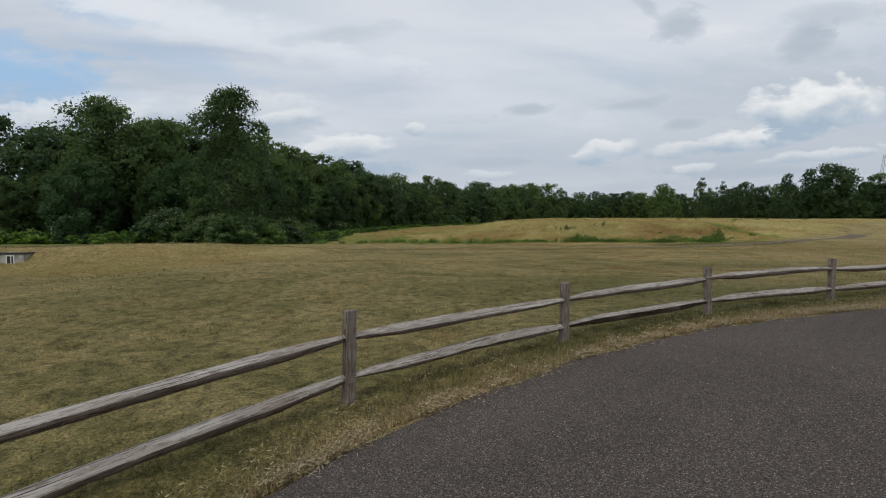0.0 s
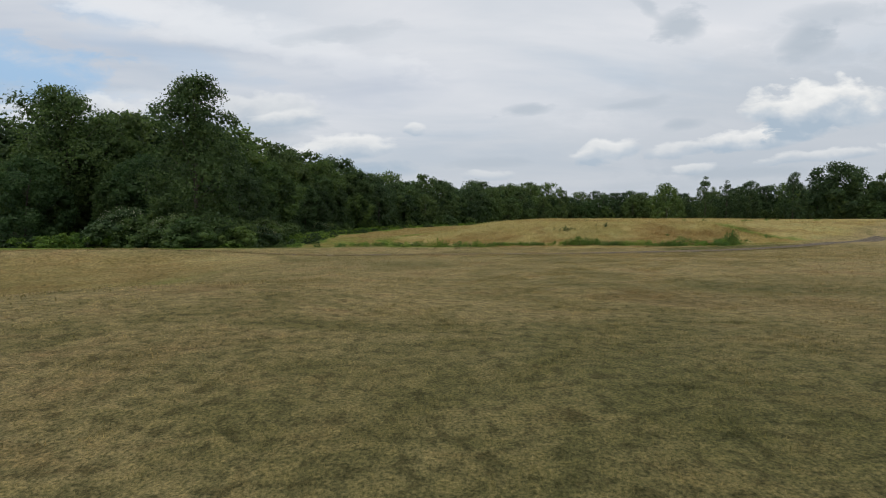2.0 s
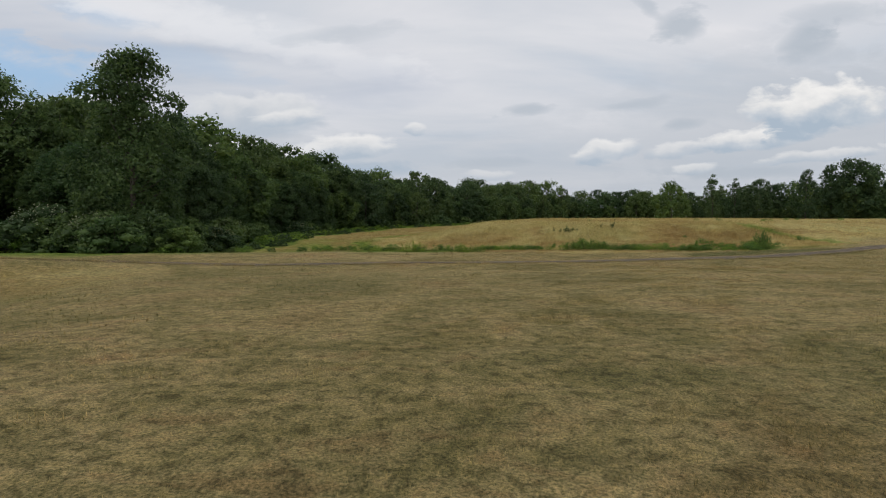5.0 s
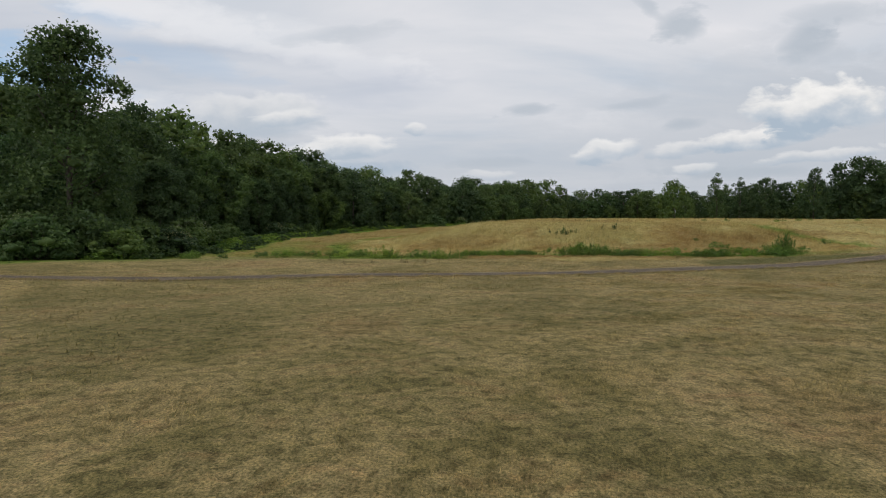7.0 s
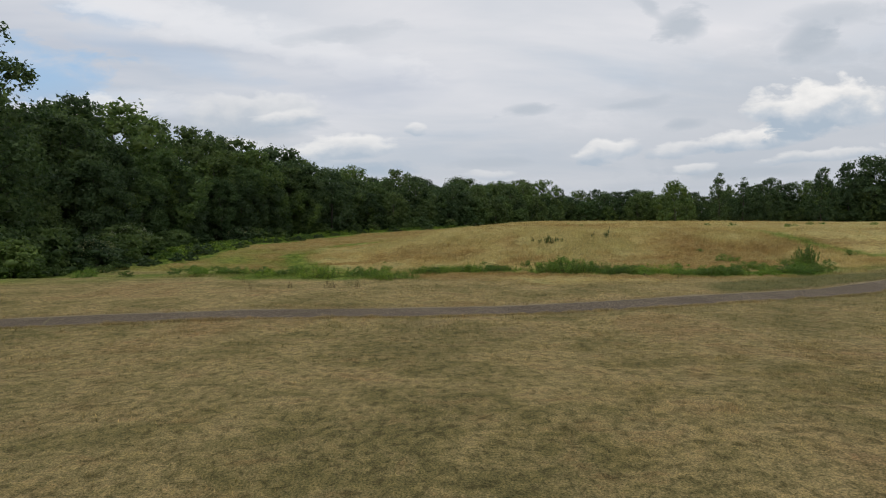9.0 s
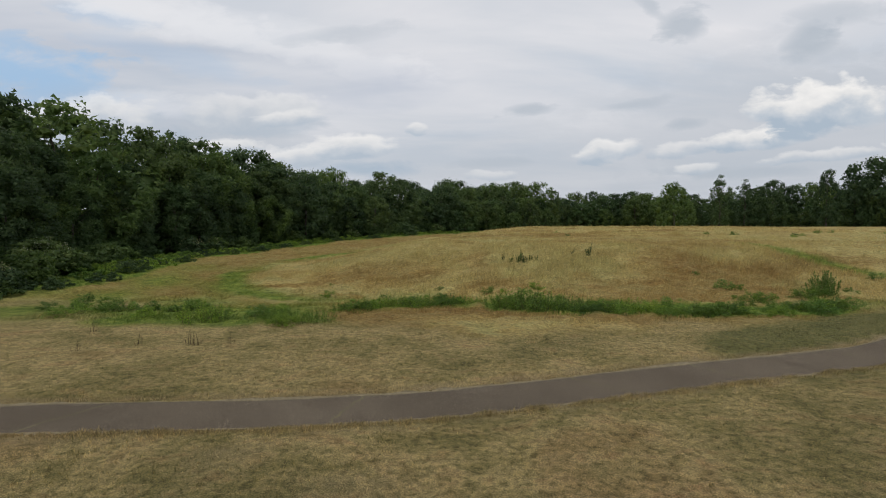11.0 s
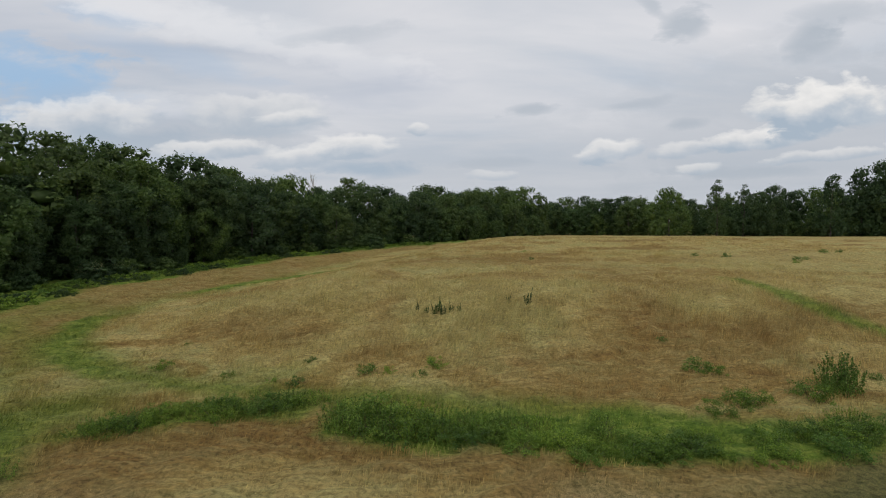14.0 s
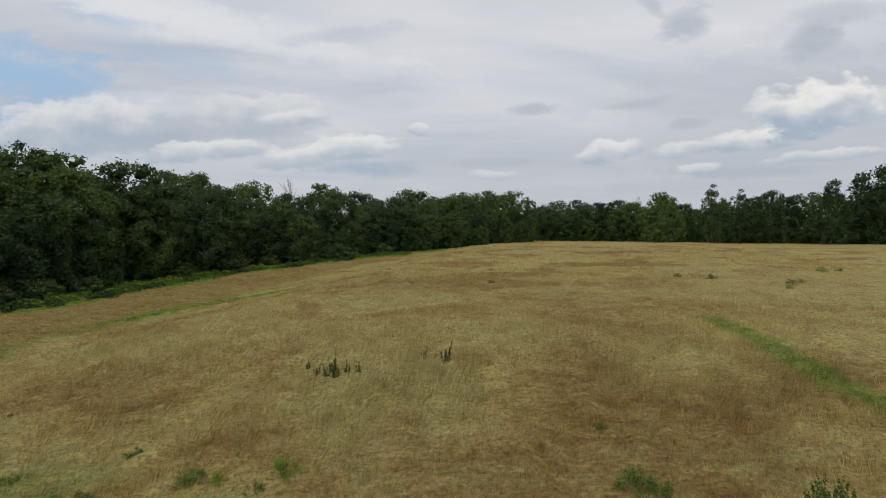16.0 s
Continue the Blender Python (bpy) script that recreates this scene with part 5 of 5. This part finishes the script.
def blades(name, label, rng, x, y, height, width, angle, lean, bent=False):
    hay, lush, dry = zones(x, y)
    z = land(x, y) - 0.015
    n = len(x)
    d = np.stack([np.cos(angle), np.sin(angle), np.zeros(n)], 1)
    face = rng.uniform(0, 2 * np.pi, n)
    w = np.stack([np.cos(face), np.sin(face), np.zeros(n)], 1) * width[:, None] / 2
    foot = np.stack([x, y, z], 1)
    tip = foot + d * (height * lean)[:, None] + np.array([0, 0, 1.0]) * (height * np.sqrt(np.maximum(0.1, 1 - lean ** 2)))[:, None]
    if bent:
        mid = foot + d * (height * lean * 0.35)[:, None] + np.array([0, 0, 1.0]) * (height * 0.62)[:, None]
        verts = np.stack([foot - w, foot + w, mid + w * 0.8, mid - w * 0.8, tip], 1)
        q = np.arange(n)[:, None] * 5
        faces = np.stack([q + [[0, 1, 2]], q + [[0, 2, 3]], q + [[3, 2, 4]]], 1).reshape(-1, 3)
        k = 5
    else:
        verts = np.stack([foot - w, foot + w, tip], 1)
        faces = np.arange(n * 3).reshape(-1, 3)
        k = 3
    me = mesh_from(name, verts.reshape(-1, 3), faces, M_BLADE)
    green, sedge, rust = growth(x, y)
    for key, v in (("hay", hay), ("lush", lush), ("dry", dry), ("green", green), ("sedge", sedge), ("rust", rust)):
        give(me, key, np.repeat(v, k))
    tagged(new(name, me), label, "grass", kind="stuff")


def build_lawn():
    rng = np.random.default_rng(71)
    xs, ys, hs, ws = [], [], [], []
    for count, half, inner, y0, y1, h, w in ((390000, 3.8, 0.0, 2.0, 44, 0.046, 0.008), (230000, 10, 3.6, 2.0, 49, 0.055, 0.015), (150000, 50, 9.0, 3, 60, 0.085, 0.034), (90000, 24, 0.0, 42, 68, 0.09, 0.026)):
        y = rng.uniform(y0, y1, count)
        x = interp(y, [(0, 0.0), (12, 3.2), (22, 6.0), (35, 12.8), (56, 28)]) + rng.uniform(-half, half, count)
        keep = (route(x, y) >= inner) & ~paved(x, y)
        clump = lumps(x, y, 0.24, 5) * 0.55 + lumps(x, y, 0.8, 6) * 0.45
        keep &= rng.uniform(0, 1, count) < 0.25 + 1.4 * clump
        keep &= zones(x, y)[0] < 0.5
        x, y, clump = x[keep], y[keep], clump[keep]
        xs.append(x), ys.append(y)
        hs.append(h * (0.25 + 1.3 * clump) * rng.uniform(0.55, 1.35, len(x)))
        ws.append(w * rng.uniform(0.6, 1.3, len(x)))
    x, y, h, w = (np.concatenate(v) for v in (xs, ys, hs, ws))
    swirl = lumps(x, y, 0.8, 8) * 9
    blades("lawn_grass", "short mown grass, part straw-dry, part green", rng, x, y, h, w, swirl + rng.normal(0, 1.8, len(x)), rng.uniform(0.15, 0.85, len(x)))


def build_path_edge():
    """Tufts that lean over both edges of the footpath."""
    rng = np.random.default_rng(75)
    n = 80000
    x = rng.uniform(-45, 48, n)
    away = 1.06 + np.abs(rng.normal(0, 0.22, n))
    y = way_y(x) + np.where(rng.uniform(0, 1, n) < 0.72, -away, away + 0.12)
    keep = rng.uniform(0, 1, n) < 1.6 * lumps(x, y, 0.35, 9) - 0.1
    x, y = x[keep], y[keep]
    h = np.where(y < way_y(x), 0.15, 0.10) * rng.uniform(0.35, 1.1, len(x)) * (0.4 + lumps(x, y, 0.6, 10))
    blades("path_edge_grass", "unmown tufts along the footpath", rng, x, y, h, rng.uniform(0.012, 0.028, len(x)), rng.uniform(0, 6.3, len(x)), rng.uniform(0.1, 0.8, len(x)))


def build_verge():
    """Longer unmown grass under the fence and dry stalks at the lot's edge."""
    rng = np.random.default_rng(72)
    n = 100000
    x = rng.uniform(-4, 14, n)
    off = rng.normal(0.0, 0.42, n)
    edge = rng.uniform(0, 1, n) < 0.4
    fx, fy = zip(*FENCE)
    y = np.where(edge, lot_edge(x) + 0.02 + np.abs(rng.normal(0, 0.18, n)), np.interp(x, fx, fy) + off)
    keep = ~paved(x, y) & (y > 1.0) & (rng.uniform(0, 1, n) < 0.3 + lumps(x, y, 0.22, 4))
    x, y, edge = x[keep], y[keep], edge[keep]
    h = np.where(edge, 0.04, 0.055) * rng.uniform(0.5, 1.6, len(x))
    blades("verge_grass", "longer green grass under the rail fence", rng, x, y, h, rng.uniform(0.005, 0.010, len(x)), rng.uniform(0, 6.3, len(x)), rng.uniform(0.2, 0.9, len(x)))
    # dead clippings that lie along the asphalt's edge
    n = 30000
    x = rng.uniform(-4, 13, n)
    y = lot_edge(x) + np.where(rng.uniform(0, 1, n) < 0.72, rng.normal(0.05, 0.13, n), rng.uniform(0.0, 1.1, n))
    keep = rng.uniform(0, 1, n) < 2.2 * lumps(x, y, 0.3, 12) - 0.55
    x, y = x[keep], y[keep]
    a = rng.uniform(0, 6.3, len(x))
    ln, w = rng.uniform(0.02, 0.075, len(x)), rng.uniform(0.002, 0.006, len(x))
    z = land(x, y) + 0.03 + rng.uniform(0, 0.02, len(x))
    d = np.stack([np.cos(a), np.sin(a), rng.normal(0, 0.15, len(x))], 1) * ln[:, None]
    c = np.stack([-np.sin(a), np.cos(a), 0.3 * np.ones(len(x))], 1) * w[:, None]
    p = np.stack([x, y, z], 1)
    v = np.stack([p - c, p + c, p + d + c * 0.5], 1).reshape(-1, 3)
    tagged(new("dry_clippings", mesh_from("dry_clippings", v, np.arange(len(v)).reshape(-1, 3), M_STRAW)), "pale dead grass clippings along the asphalt edge", "grass", kind="stuff")


def build_hay():
    rng = np.random.default_rng(73)
    near, away = [[], [], [], []], [[], [], [], []]
    for count, x0, x1, y0, y1, h, w in ((180000, -10, 52, 60, 99, 0.68, 0.019), (125000, -16, 62, 82, 132, 0.66, 0.038), (75000, -24, 100, 110, 190, 0.6, 0.085), (40000, -60, -8, 20, 110, 0.34, 0.04), (26000, 52, 110, 66, 122, 0.6, 0.06)):
        x, y = rng.uniform(x0, x1, count), rng.uniform(y0, y1, count)
        hay, lush, dry = zones(x, y)
        clump = lumps(x, y, 0.9, 15) * 0.55 + lumps(x, y, 3.0, 16) * 0.45
        keep = ((hay > 0.35) | (lush > 0.3)) & ~paved(x, y) & (rng.uniform(0, 1, count) < (0.35 + 1.0 * clump) * (step(y, y0, y0 + 18) if y0 > 80 else 1) * step(y, y1, y1 - 17))
        x, y, clump, lush = x[keep], y[keep], clump[keep], lush[keep]
        up = np.clip(rise(x, y) * 3, 0, 1)
        for bag, v in zip(near if count > 150000 else away, (x, y, h * (0.12 + 1.3 * clump) * rng.uniform(0.6, 1.25, len(x)) * (1 - 0.5 * lush) * (1 - 0.25 * growth(x, y)[2]) * (0.55 + 0.45 * up) * (0.3 + 0.7 * step(y - hollow_front(x), -3.5, -1.8)), w * rng.uniform(0.6, 1.4, len(x)) * (1 + 0.5 * lush))):
            bag.append(v)
    for bag, bent in ((near, True), (away, False)):
        x, y, h, w = (np.concatenate(v) for v in bag)
        swirl = -0.5 + 1.5 * lumps(x, y, 6.0, 18) + 1.5 * lumps(x, y, 1.6, 19)
        blades("meadow_grass", "tall wind-laid hay grass, straw, rust and green", rng, x, y, h, w, swirl + rng.normal(0, 0.22, len(x)), np.clip(0.45 + 0.65 * lumps(x, y, 1.6, 23) + 0.2 * growth(x, y)[1] + rng.normal(0, 0.08, len(x)), 0.2, 0.98), bent)


build_lawn()
build_path_edge()
build_verge()
build_hay()
